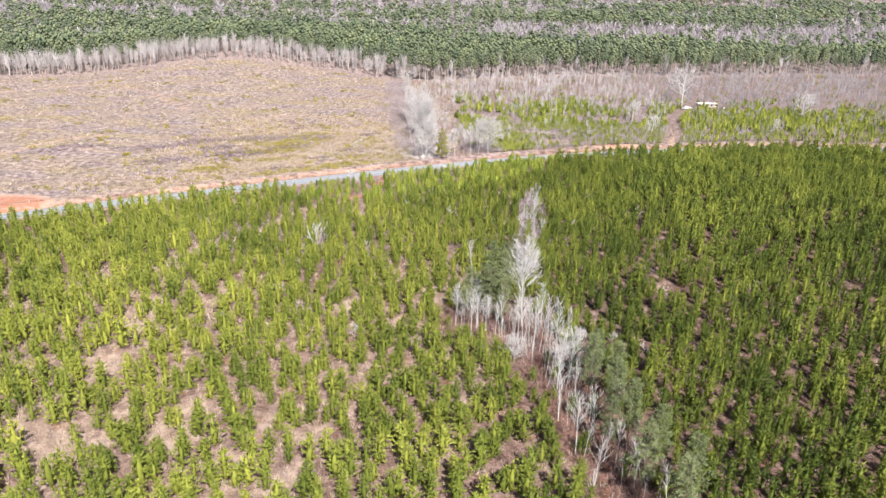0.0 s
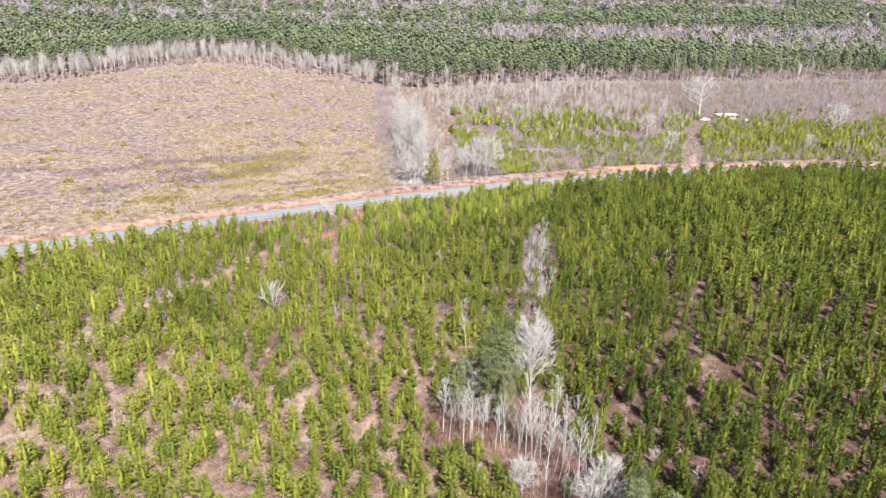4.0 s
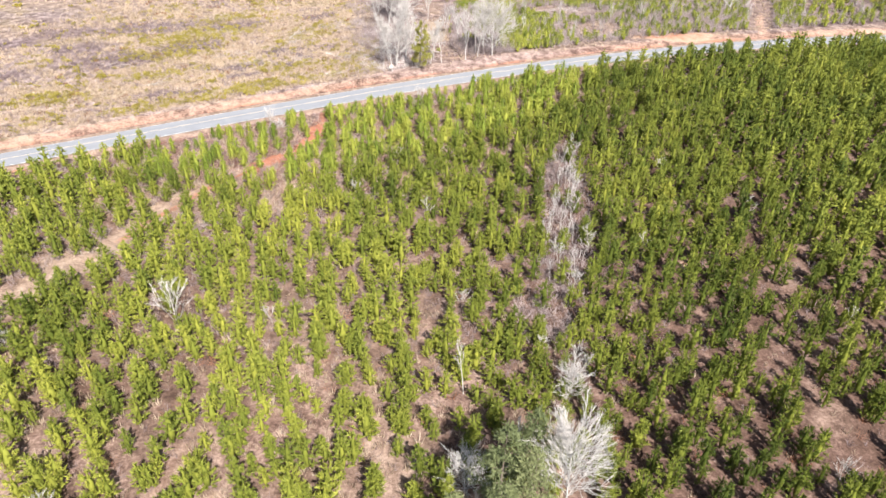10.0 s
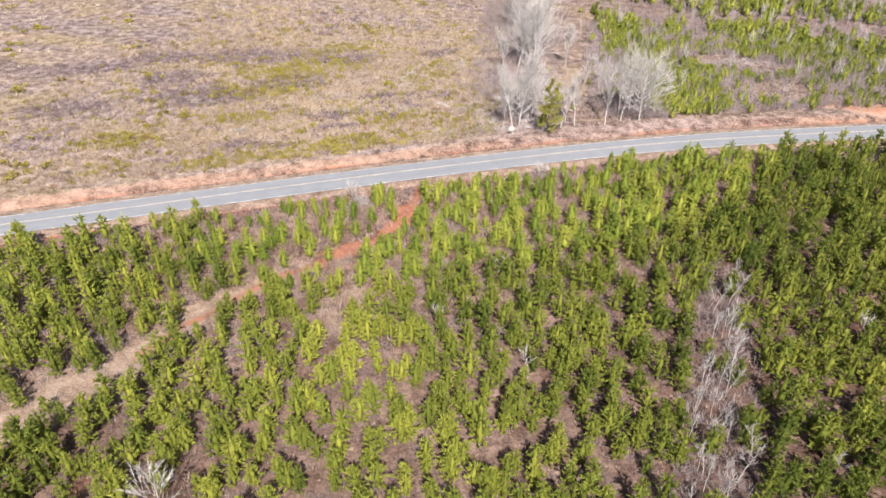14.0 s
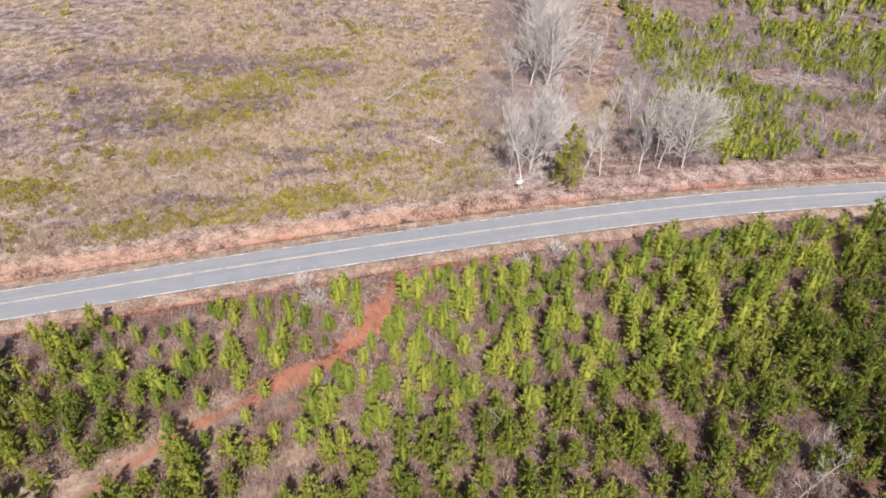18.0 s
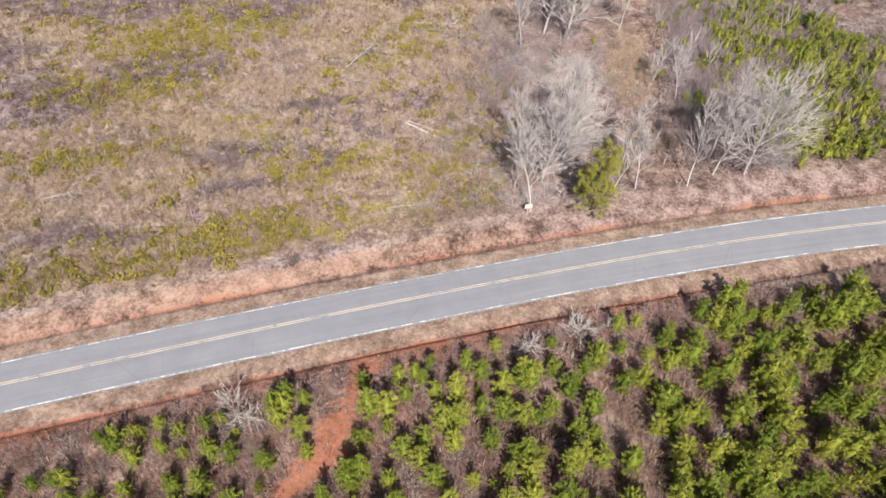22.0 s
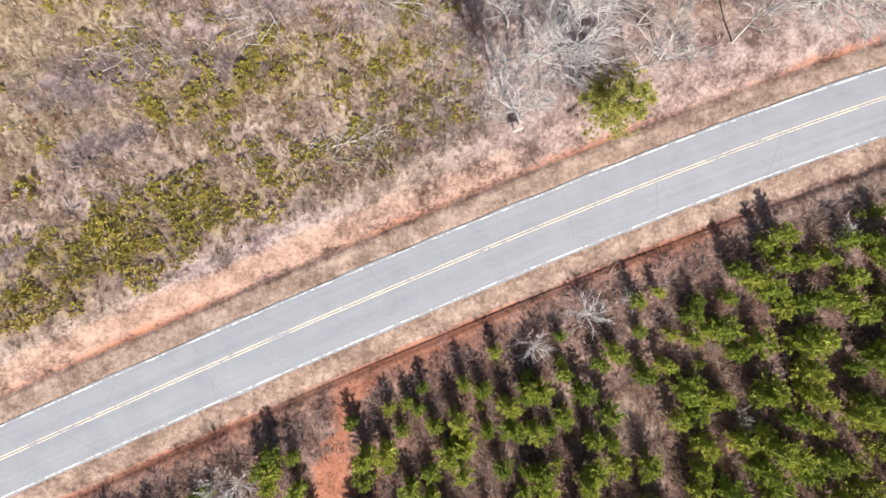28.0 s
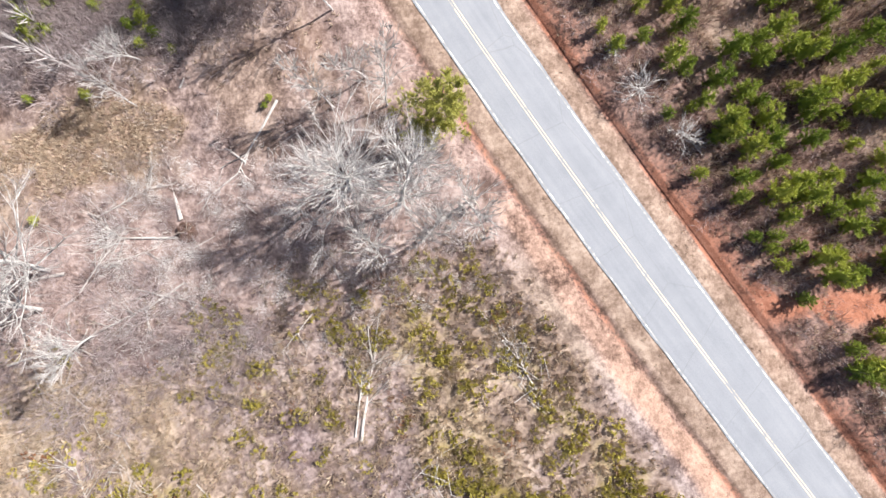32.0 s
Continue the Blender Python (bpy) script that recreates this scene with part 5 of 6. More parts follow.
for j, (x, y, s) in enumerate(((6.0, 137.6, 0.85), (11.0, 142.5, 1.12), (13.4, 140.5, 1.05), (14.2, 145.5, 1.05), (10.6, 138, 0.95), (13.2, 136.6, 0.75), (27, 108, 0.9), (28.6, 112.5, 0.8), (31, 106.5, 0.85), (29.8, 116, 0.6), (29.5, 101, 0.85), (31, 95, 0.85),
                               (33.5, 88, 0.85), (30, 83, 0.9), (36, 80, 0.9), (33, 75, 0.9), (27.5, 94, 0.7))):
    stand(tall_models[j % 3], x, y, s, j * 1.7)

for j, (mdl, x, y, s) in enumerate(((snag_b, -33.5, 173.5, 1.45), (snag_b, -32.8, 238.6, 0.85), (shrub_d, -6.1, 252.6, 1.0), (shrub_d, -1.3, 255.4, 1.15), (shrub_d, 22.2, 265, 0.85), (shrub_d, -31.8, 238.0, 1.0), (shrub_d, 2.5, 257.0, 0.7), (shrub_d, 33, 268, 1.0), (snag_a, -11.4, 211.2, 0.9), (snag_a, -4.8, 224, 0.9),
                                    (snag_a, 2.3, 203.7, 1.0), (snag_a, 25.6, 198, 1.1), (snag_a, 27.9, 222.9, 1.2), (snag_a, 24, 193, 1.0), (snag_a, 26.6, 190.5, 1.1), (snag_a, 28.5, 194, 1.1), (snag_a, 29.8, 197, 1.0),
                                    (snag_a, 26, 203, 1.1), (snag_a, 28.2, 207, 1.0), (snag_a, 30, 214, 1.1), (snag_a, 28.8, 218, 1.2), (snag_a, 30.5, 226, 1.2), (snag_a, 38.6, 194.6, 0.9), (snag_b, 25.5, 186, 0.7),
                                    (snag_a, 22.5, 165, 1.3), (snag_b, 19, 172, 0.6), (snag_a, -31, 137, 0.8), (snag_b, -37, 142, 0.8), (snag_b, -46, 130, 0.6), (snag_a, 66, 178, 0.9), (snag_b, 52, 150, 0.7),
                                    (snag_a, 60, 205, 1.0), (snag_b, -18, 128, 0.6), (snag_a, -36, 126, 0.7), (snag_b, 48, 222, 0.7), (snag_a, -20, 175, 0.8), (snag_b, 8, 181, 0.6), (snag_a, 41, 122, 0.9),
                                    (snag_b, 36, 128, 0.7), (snag_a, 75, 155, 0.9), (snag_b, 14, 247, 0.5), (snag_b, -55, 168, 0.6), (snag_a, -28, 112, 0.8))):
    stand(mdl, x, y, s, j * 2.1, tilt=0.10 * math.sin(j * 5.1), tilt_to=j)

# cedar beside the road
e = new("cedar")
wood, crown = cedar(350, 14.0, 3.1)
part("trunk", mesh_from("trunk", *wood, M_BARK), e)
part("crown", mesh_from("crown", *crown, M_CEDAR), e)
tagged(e, "dense yellow-green cedar at the edge of the ditch", "tree")
stand(e, -1.8, 275.0, 1.0, 0.3, tilt=0.19, tilt_to=-1.4)

# ---- the open field ----
def field_keep(x, y):
    n = offset(x, y)
    return smooth(8.2, 10.5, n) * smooth(4, -3, x + 12 + (y - 272) * 0.12) * smooth(0, -6, y - forest_edge(x))


def close_field(x, y):
    """1 beside the road, fading out where the field lies far off."""
    return smooth(-128, -78, x + 14 * wave(x, y, 37, 0.6)) * smooth(372, 308, y + 14 * wave(x, y, 31, 1.6))


bx, by = scatter(rng, 60000, -135, 8, 205, 375, lambda x, y: field_keep(x, y) * close_field(x, y) * (0.16 + 0.84 * smooth(-0.35, 0.3, wave(x, y, 8, 7.0) + 0.5 * wave(x, y, 3, 1.0))) * (1 - 0.9 * scar_at(x, y)))
spread_copies("sedge", SEDGE, bx, by, M_STRAW, 0.85, 51, label="straw-coloured sedge tufts over the cleared field", category="grass")
bx, by = scatter(rng, 26000, -78, 0, 240, 322, lambda x, y: field_keep(x, y) * (0.35 + 0.65 * smooth(-0.4, 0.2, wave(x, y, 6, 2.0))) * (1 - 0.85 * scar_at(x, y)))
spread_copies("sedge", SEDGE, bx, by, M_STRAW, 0.62, 50, label="short tan sedge tufts in the field beside the road", category="grass")
bx, by = scatter(rng, 42000, -135, 0, 205, 375, lambda x, y: field_keep(x, y) * close_field(x, y) * (0.10 + 0.9 * scar_at(x, y)))
spread_copies("field_brush", BRUSH, bx, by, M_FIELDTWIG, 0.85, 52, label="grey-purple twiggy regrowth over the cleared field", category="brush")


def green_keep(x, y):
    lump = smooth(-0.05, 0.45, 0.7 * wave(x, y, 3.1, 3.3) + 0.7 * wave(x, y, 1.5, 1.3))
    k = 0.11 * smooth(-0.2, 0.6, wave(x, y, 23, 3.3)) + 0.03
    for gx, gy, a, b in GREEN:
        k = np.maximum(k, (1.0 if a > 12 else 0.8 if a > 7.5 else 0.45) * smooth(1.5, 0.3, np.hypot((x - gx) / a, (y - gy - 0.45 * (x - gx)) / b) + 0.35 * wave(x, y, 4.6, 1.0)))
    return field_keep(x, y) * k * 0.8 * (0.05 + 0.95 * lump)


bx, by = scatter(rng, 110000, -135, -4, 205, 375, lambda x, y: green_keep(x, y) * close_field(x, y))
spread_copies("green_weeds", SHRUBS, bx, by, M_SHRUB, 1.0, 53, label="low olive-green evergreen weeds in patches", category="shrubs")
bx, by = scatter(rng, 5000, -330, -10, 180, 575, lambda x, y: field_keep(x, y) * (1 - 0.9 * close_field(x, y)) * (0.4 + 0.6 * smooth(-0.2, 0.5, wave(x, y, 21, 9.0))))
spread_copies("field_brush", [brush(260 + k, 8, 1.1, 1.3, 0.045) for k in range(4)], bx, by, M_TWIG, 1.0, 54, label="distant grey regrowth over the cleared hillside", category="brush")
bx, by = scatter(rng, 6000, -330, -10, 180, 575, lambda x, y: field_keep(x, y) * (1 - 0.9 * close_field(x, y)) * (0.3 + 0.7 * smooth(-0.2, 0.5, wave(x, y, 26, 4.0))))
spread_copies("sedge", [tussock(270 + k, 8, 0.8, 0.9, 0.16) for k in range(4)], bx, by, M_STRAW, 1.2, 55, label="distant straw-coloured sedge over the cleared hillside", category="grass")
bx, by = scatter(rng, 5000, -300, -10, 220, 560, lambda x, y: field_keep(x, y) * 0.8 * smooth(0.35, 0.7, wave(x, y, 30, 1.1)))
spread_copies("green_weeds", SHRUBS, bx, by, M_SHRUB, 1.5, 56, label="scattered olive weeds over the cleared hillside", category="shrubs")

# litter brush under the boundary trees
bx, by = scatter(rng, 6500, -45, 30, 268, 345, lambda x, y: smooth(8, 10, offset(x, y)) * smooth(15, 7, along(STRIP, x, y)) * (0.35 + 0.65 * smooth(-0.4, 0.4, wave(x, y, 9, 2.9))))
spread_copies("boundary_brush", FINE_BRUSH, bx, by, M_TWIG, 1.15, 57, label="grey leafless brush under the boundary trees", category="brush")
bx, by = scatter(rng, 2200, -24, 12, 272, 306, lambda x, y: smooth(8, 10, offset(x, y)) * smooth(11, 5, along(STRIP, x, y)) * (0.2 + 0.8 * smooth(-0.2, 0.4, wave(x, y, 7, 1.4))))
spread_copies("boundary_brush", FINE_BRUSH, bx, by, M_TWIGPALE, 1.0, 70, label="bleached fine twigs under the boundary trees", category="brush")
bx, by = scatter(rng, 2500, -40, -8, 290, 480, lambda x, y: smooth(10, 4, along(((-15, 295), (-19, 330), (-26, 400), (-36, 470)), x, y)))
spread_copies("boundary_brush", FINE_BRUSH, bx, by, M_TWIG, 2.1, 58, label="tall dark brush along the field boundary", category="brush")

# rough grass, brush and a few green pines behind the boundary trees
bx, by = scatter(rng, 14000, -12, 14, 292, 322, lambda x, y: smooth(1.3, 0.75, np.hypot((x - 1.6 + (y - 306) * 0.1) / 3.4, (y - 306) / 8.0) + 0.25 * wave(x, y, 4, 2.0)))
spread_copies("dry_grass", TUSSOCK, bx, by, M_STRAW, 0.8, 59, label="tan grass in a patch behind the boundary trees", category="grass")
bx, by = scatter(rng, 3000, 3, 24, 288, 330, lambda x, y: smooth(7, 10, x - (y - 305) * -0.1) * (0.5 + 0.5 * smooth(-0.3, 0.4, wave(x, y, 6, 4.0))))
spread_copies("scrub_brush", FINE_BRUSH, bx, by, M_TWIG, 1.7, 60, label="tall purplish-grey leafless brush behind the boundary trees", category="brush")
for j, (x, y, s) in enumerate(((11.8, 298.4, 0.62), (10.5, 297.6, 0.5), (11.4, 299.6, 0.55), (6.0, 304.6, 0.42), (6.4, 309.8, 0.36), (-4.5, 310.8, 0.34), (13.8, 302.6, 0.5), (8.9, 296.3, 0.34), (3.2, 288.4, 0.3), (2.6, 288.9, 0.25), (9.8, 299.0, 0.45))):
    src = pine_models[j % 6]
    keep = src.matrix_basis.copy()
    src.matrix_basis = Matrix()
    c = copy_thing(src, Matrix.LocRotScale((x, y, float(height(x, y)) - 0.03), Euler((0, 0, j * 1.3)), (s * 1.2, s * 1.2, s)))
    src.matrix_basis = keep
    c["label"] = "small bright green pine in the brush beyond the road"
    c["group"] = "pines in the brush"

# ---- young scrub beyond the road ----
def scrub_keep(x, y):
    n = offset(x, y)
    return smooth(10, 13, n) * smooth(6, 14, x + 2 + (y - 280) * 0.10) * smooth(0, -8, y - forest_edge(x)) * smooth(3, 5, along(DRIVE, x, y)) * smooth(0.7, 1.2, np.hypot((x - 43) / 15, (y - 328) / 4.5)) * (0.12 + 0.88 * smooth(0.6, 1.2, np.hypot((x - 52) / 14, (y - 311) / 6)))


def scrub_pines(x, y):
    g = 0.05 + 0.45 * smooth(0.1, 0.7, wave(x, y, 44, 2.2)) + 0.22 * smooth(365, 345, y)
    g = np.maximum(g, 0.95 * smooth(11, 5, along(((30, 292), (28, 310), (14, 335), (8, 350)), x, y)))
    g = np.maximum(g, 0.9 * smooth(9, 4, along(((28, 312), (50, 338), (80, 345)), x, y)))
    g = np.maximum(g, 0.85 * smooth(105, 120, x) * smooth(410, 385, y))
    g = np.maximum(g, 0.55 * smooth(22, 10, np.hypot((x - 60) / 2.4, y - 385)))
    g = g * smooth(5, 9, np.hypot((x - 44) / 1.8, y - 328)) * smooth(5, 9, np.hypot((x - 50) / 1.5, y - 310))
    return scrub_keep(x, y) * g * (0.06 + 0.94 * smooth(14, 20, x + (y - 300) * 0.3))


SCRUB_PINE = [young_pine(180 + k, 5, 3, 5, 3.5, 1.55, 0.70, True, 0.19, 0.45)[1] for k in range(5)]
bx, by = scatter(rng, 8000, 5, 330, 285, 430, scrub_pines)
spread_copies("scrub_pines", SCRUB_PINE, bx, by, M_ROWPINE, np.where(by > 345, 1.0, 0.65), 61, label="young yellow-green pines in scrub beyond the road", category="trees", hue=0.95 + 0.5 * wave(bx, by, 14, 2.0))
bx, by = scatter(rng, 13000, 5, 300, 285, 400, lambda x, y: scrub_keep(x, y) * 0.8)
spread_copies("scrub_brush", BRUSH, bx, by, M_TWIG, 1.6, 62, label="grey leafless scrub beyond the road", category="brush")
SAPLING = [forest_hardwood(280 + k, 6.4, 1.4, 26, 0.05) for k in range(5)]
bx, by = scatter(rng, 11000, -15, 420, 300, 600, lambda x, y: scrub_keep(x, y) * (0.22 + 0.78 * smooth(350, 430, y)) * (0.35 + 0.65 * smooth(-0.5, 0.3, wave(x, y, 33, 4.4))))
for sel, mat, lab in ((bx < 130, M_FARTWIG, "pale leafless saplings in a broad thicket"), (bx >= 130, M_FARGREY, "grey leafless saplings round the homestead")):
    spread_copies("bare_saplings", [join([w, c]) for w, c in SAPLING], bx[sel], by[sel], mat, 1.0, 63, label=lab, category="trees")
bx, by = scatter(rng, 9000, 5, 120, 275, 350, lambda x, y: smooth(8, 10, offset(x, y)) * np.maximum(0.3, smooth(12, 6, np.hypot((x - 50) / 1.5, y - 310))))
spread_copies("dry_grass", TUSSOCK, bx, by, M_STRAW, 1.0, 64, label="straw-coloured grass on the far verge", category="grass")

bx, by = scatter(rng, 9000, 8, 125, 284, 356, lambda x, y: smooth(13, 20, x + (y - 300) * 0.3) * scrub_keep(x, y) * np.maximum(0.30, np.maximum(smooth(13, 6, along(((30, 292), (28, 310), (14, 335), (8, 350)), x, y)), smooth(11, 5, along(((28, 312), (50, 340), (80, 348)), x, y)))) * smooth(5, 9, np.hypot((x - 44) / 1.8, y - 327)) * smooth(4, 8, np.hypot((x - 50) / 1.5, y - 310)) * (0.12 + 0.88 * smooth(-0.35, 0.3, wave(x, y, 9, 6.1) + 0.4 * wave(x, y, 4, 1.1))))
spread_copies("scrub_pines", SCRUB_PINE, bx, by, M_ROWPINE, 0.60, 65, label="low bright green pine regrowth beyond the road", category="trees", hue=0.95 + 0.5 * wave(bx, by, 14, 2.0))
bx, by = scatter(rng, 9000, 4, 125, 284, 356, lambda x, y: scrub_keep(x, y) * 0.8)
spread_copies("scrub_brush", BRUSH, bx, by, M_TWIG, 1.7, 66, label="purplish-grey leafless thicket beyond the road", category="brush")
bx, by = scatter(rng, 5000, -20, 420, 360, 570, lambda x, y: scrub_keep(x, y) * smooth(0.1, 0.7, wave(x, y, 29, 8.8)))
spread_copies("scrub_pines", SCRUB_PINE, bx, by, M_ROWPINE, 0.5, 67, label="scattered green pines in the far thicket", category="trees", hue=0.95 + 0.5 * wave(bx, by, 14, 2.0))
OAK = [shrub(290 + k, 9, 6, 0.8, 0.6, 0.24) for k in range(3)]
bx, by = scatter(rng, 3200, -95, -4, 225, 335, lambda x, y: field_keep(x, y) * smooth(0.3, 0.8, wave(x, y, 9, 5.7)))
spread_copies("oak_sprouts", OAK, bx, by, M_BROWNLEAF, 0.9, 68, label="rust-brown dead leaves on low oak sprouts", category="shrubs")
bx, by = scatter(rng, 900, -60, 60, 165, 285, lambda x, y: floor_keep(x, y) * smooth(0.45, 0.8, wave(x, y, 11, 3.9)))
spread_copies("oak_sprouts", OAK, bx, by, M_BROWNLEAF, 1.3, 69, label="rust-brown oak sprouts between the pines", category="shrubs")

# ---- the far woods ----
def woods():
    r = np.random.default_rng(71)
    xs, ys, ss = [], [], []
    d = 330.0
    while d < 3000:
        step = max(5.0, d / 92)
        lat = np.arange(-0.74 * d - 60, 0.74 * d + 60, step)
        xs.append(lat + r.uniform(-0.45, 0.45, len(lat)) * step)
        ys.append(d + r.uniform(-0.5, 0.5, len(lat)) * step)
        ss.append(np.full(len(lat), step))
        d += step * 0.92
    x, y, s = np.concatenate(xs), np.concatenate(ys), np.concatenate(ss)
    ok = y > forest_edge(x) + r.uniform(0, 3, len(x))
    return x[ok], y[ok], s[ok], r


wx, wy, ws, wr = woods()
depth = wy - forest_edge(wx)
streak = wave(wx * 0.35, wy * 1.5, 330, 1.9) + 0.5 * wave(wx * 0.8, wy * 1.6, 150, 4.2)
streak = streak + 1.2 * smooth(190, 90, depth) - 0.75 * np.exp(-((depth - 260) / 90) ** 2) * (0.3 + 0.7 * smooth(-40, 60, wx)) - 0.12 - 0.22 * smooth(380, 520, depth)
hard_edge = smooth(30, 14, depth) * np.where(wx < -40, 1, 0.15) + smooth(34, 22, depth) * np.exp(-((wx + 165) / 45) ** 2)
pine = (streak + wr.normal(size=len(wx)) * np.interp(depth, (60, 200, 900), (0.25, 0.45, 0.6)) > 0) & (wr.random(len(wx)) > hard_edge)
open_land = (wave(wx * 0.5, wy * 1.4, 700, 6.6) > 0.62) & (depth > 450)
front = (depth < 45) & (wy < 720)
FP_NEAR = [forest_pine(400 + k, 17.5, 2.7, 22, 1.15, 0.52) for k in range(5)]
FP_FAR = [forest_pine(420 + k, 17.0, 3.2, 10, 1.6, 0.5) for k in range(5)]
FH_NEAR = [forest_hardwood(440 + k, 15.5, 2.8, 110, 0.055) for k in range(5)]
FH_FAR = [forest_hardwood(460 + k, 14.5, 3.0, 20, 0.30) for k in range(5)]
for nm, sel, kinds, mat, lab in (("forest_pines", pine & front, FP_NEAR, M_FARPINE, "tall dark green pines at the forest edge"), ("forest_pines", pine & ~front & ~open_land, FP_FAR, M_FARPINE, "pine forest stretching to the horizon")):
    size = np.where(front[sel], 1.0, np.clip(ws[sel] / 6.2, 1.0, 3.2))
    crown = spread_copies(nm, [c for w, c in kinds], wx[sel], wy[sel], mat, size, 72, label=lab, category="woods", tall=1.0 / np.maximum(size, 1) ** 0.8)
    if nm == "forest_pines" and front[sel].any():
        spread_copies("trunks", [w for w, c in kinds], wx[sel], wy[sel], M_FARBARK, size, 72, parent=crown, label="pale straight trunks", tall=1.0 / np.maximum(size, 1) ** 0.8)
for nm, sel, kinds, lab in (("forest_hardwoods", ~pine & front, FH_NEAR, "pale leafless hardwoods at the forest edge"), ("forest_hardwoods", ~pine & ~front & ~open_land, FH_FAR, "grey leafless hardwood belts in the far woods")):
    size = np.where(front[sel], 1.0, np.clip(ws[sel] / 5.6, 1.0, 3.2))
    spread_copies(nm, [join([w, c]) for w, c in kinds], wx[sel], wy[sel], M_FARTWIG if front[sel].all() else M_FARGREY, size, 73, label=lab, category="woods", tall=1.0 / np.maximum(size, 1) ** 0.8)

# single trees that stand out beyond the road
far_tree = tree_model("bare_tree", bare_tree(361, 13, 0.85, 0.3, 2, 13, 0.25, 0.05, 8, 0.5), M_PALEBARK, M_TWIGPALE, "broad leafless tree standing above the scrub", "broad trees of the scrub")
for x, y, s in ((191, 379, 1.15), (137, 413, 1.65), (97, 366, 0.8), (163, 343, 0.55), (98, 332, 0.7), (-26, 452, 0.9)):
    stand(far_tree, x, y, s, x)

# ---- the homestead beyond the scrub ----
def box(cx, cy, cz, sx, sy, sz, bev=0.0):
    bm = bmesh.new()
    bmesh.ops.create_cube(bm, size=1.0)
    bmesh.ops.scale(bm, vec=(sx, sy, sz), verts=bm.verts)
    if bev:
        bmesh.ops.bevel(bm, geom=bm.edges[:], offset=bev, segments=2, affect="EDGES")
    bmesh.ops.translate(bm, vec=(cx, cy, cz), verts=bm.verts)
    return bm


def bm_part(name, bm, mat, parent, label=""):
    me = bpy.data.meshes.new(name)
    bm.to_mesh(me)
    bm.free()
    me.materials.append(mat)
    return part(name, me, parent, label)


def trailer_home(x, y, turn):
    e = new("trailer_home")
    bm_part("body", box(0, 0, 1.65, 11.5, 3.6, 2.1, 0.25), M_SIDING, e)
    bm = box(0, 0, 2.8, 11.8, 3.9, 0.30, 0.05)
    for v in bm.verts:
        if v.co.z > 2.8:
            v.co.z += 0.55 * (1 - abs(v.co.y) / 2.2)
            v.co.y *= 0.86
    bm_part("roof", bm, M_ROOF, e, "pale metal roof")
    bm_part("skirting", box(0, 0, 0.3, 11.2, 3.4, 0.62), M_BARK, e, "brown skirting")
    for k in (-5.0, -2.6, 2.4, 5.2):
        w = bm_part("window", box(k, -1.82, 1.95, 1.2, 0.06, 0.95, 0.01), M_DARK, e)
        bm_part("window_frame", box(k, -1.8, 1.42, 1.35, 0.12, 0.08), M_SIGN, w)
    bm_part("door", box(0.2, -1.83, 1.6, 0.9, 0.07, 2.0, 0.01), M_SIGN, e)
    tagged(e, "cream trailer home with a pale roof among scrub", "house")
    e.matrix_basis = pose(x, y, float(height(x, y)) - 0.02, 0, 0, turn)


def parked_truck(x, y, turn):
    e = new("pickup_truck")
    bm_part("body", box(0, 0, 0.78, 5.3, 1.9, 0.62, 0.10), M_CARPAINT, e)
    bm = box(-0.1, 0, 1.42, 2.0, 1.7, 0.70, 0.10)
    for v in bm.verts:
        if v.co.z > 1.5:
            v.co.x = -0.1 + (v.co.x + 0.1) * 0.72
            v.co.y *= 0.86
    bm_part("cab", bm, M_CARPAINT, e)
    bm_part("windscreen", box(0.86, 0, 1.40, 0.10, 1.45, 0.42, 0.01), M_DARK, e)
    bm_part("bed", box(-1.75, 0, 1.12, 1.6, 1.55, 0.06), M_RUBBER, e, "dark bed floor")
    for sx in (-1.65, 1.6):
        for sy in (-0.86, 0.86):
            bm = bmesh.new()
            bmesh.ops.create_cone(bm, cap_ends=True, segments=20, radius1=0.38, radius2=0.38, depth=0.26)
            bmesh.ops.rotate(bm, cent=(0, 0, 0), matrix=Matrix.Rotation(radians(90), 3, "X"), verts=bm.verts)
            bmesh.ops.translate(bm, vec=(sx, sy, 0.38), verts=bm.verts)
            bm_part("wheel", bm, M_RUBBER, e)
    tagged(e, "white pickup truck parked beside the trailer", "truck")
    e.matrix_basis = pose(x, y, float(height(x, y)), 0, 0, turn)


trailer_home(151, 411, 8)
parked_truck(160, 405, 70)
parked_truck(138, 406, 10)


# ---- small things by the road ----
def signpost(x, y, turn):
    e = new("signpost")
    bm_part("post", box(0, 0, 0.8, 0.09, 0.09, 1.7, 0.01), M_DEADWOOD, e)
    bm_part("board", box(0, -0.06, 1.35, 0.75, 0.03, 0.55, 0.008), M_SIGN, e, "plain sun-bleached board")
    tagged(e, "small bleached signboard on a wooden post", "sign")
    e.matrix_basis = pose(x, y, float(height(x, y)) - 0.15, 0, 4, turn) @ Matrix.Scale(1.3, 4)


signpost(-9.2, 271.6, 25)


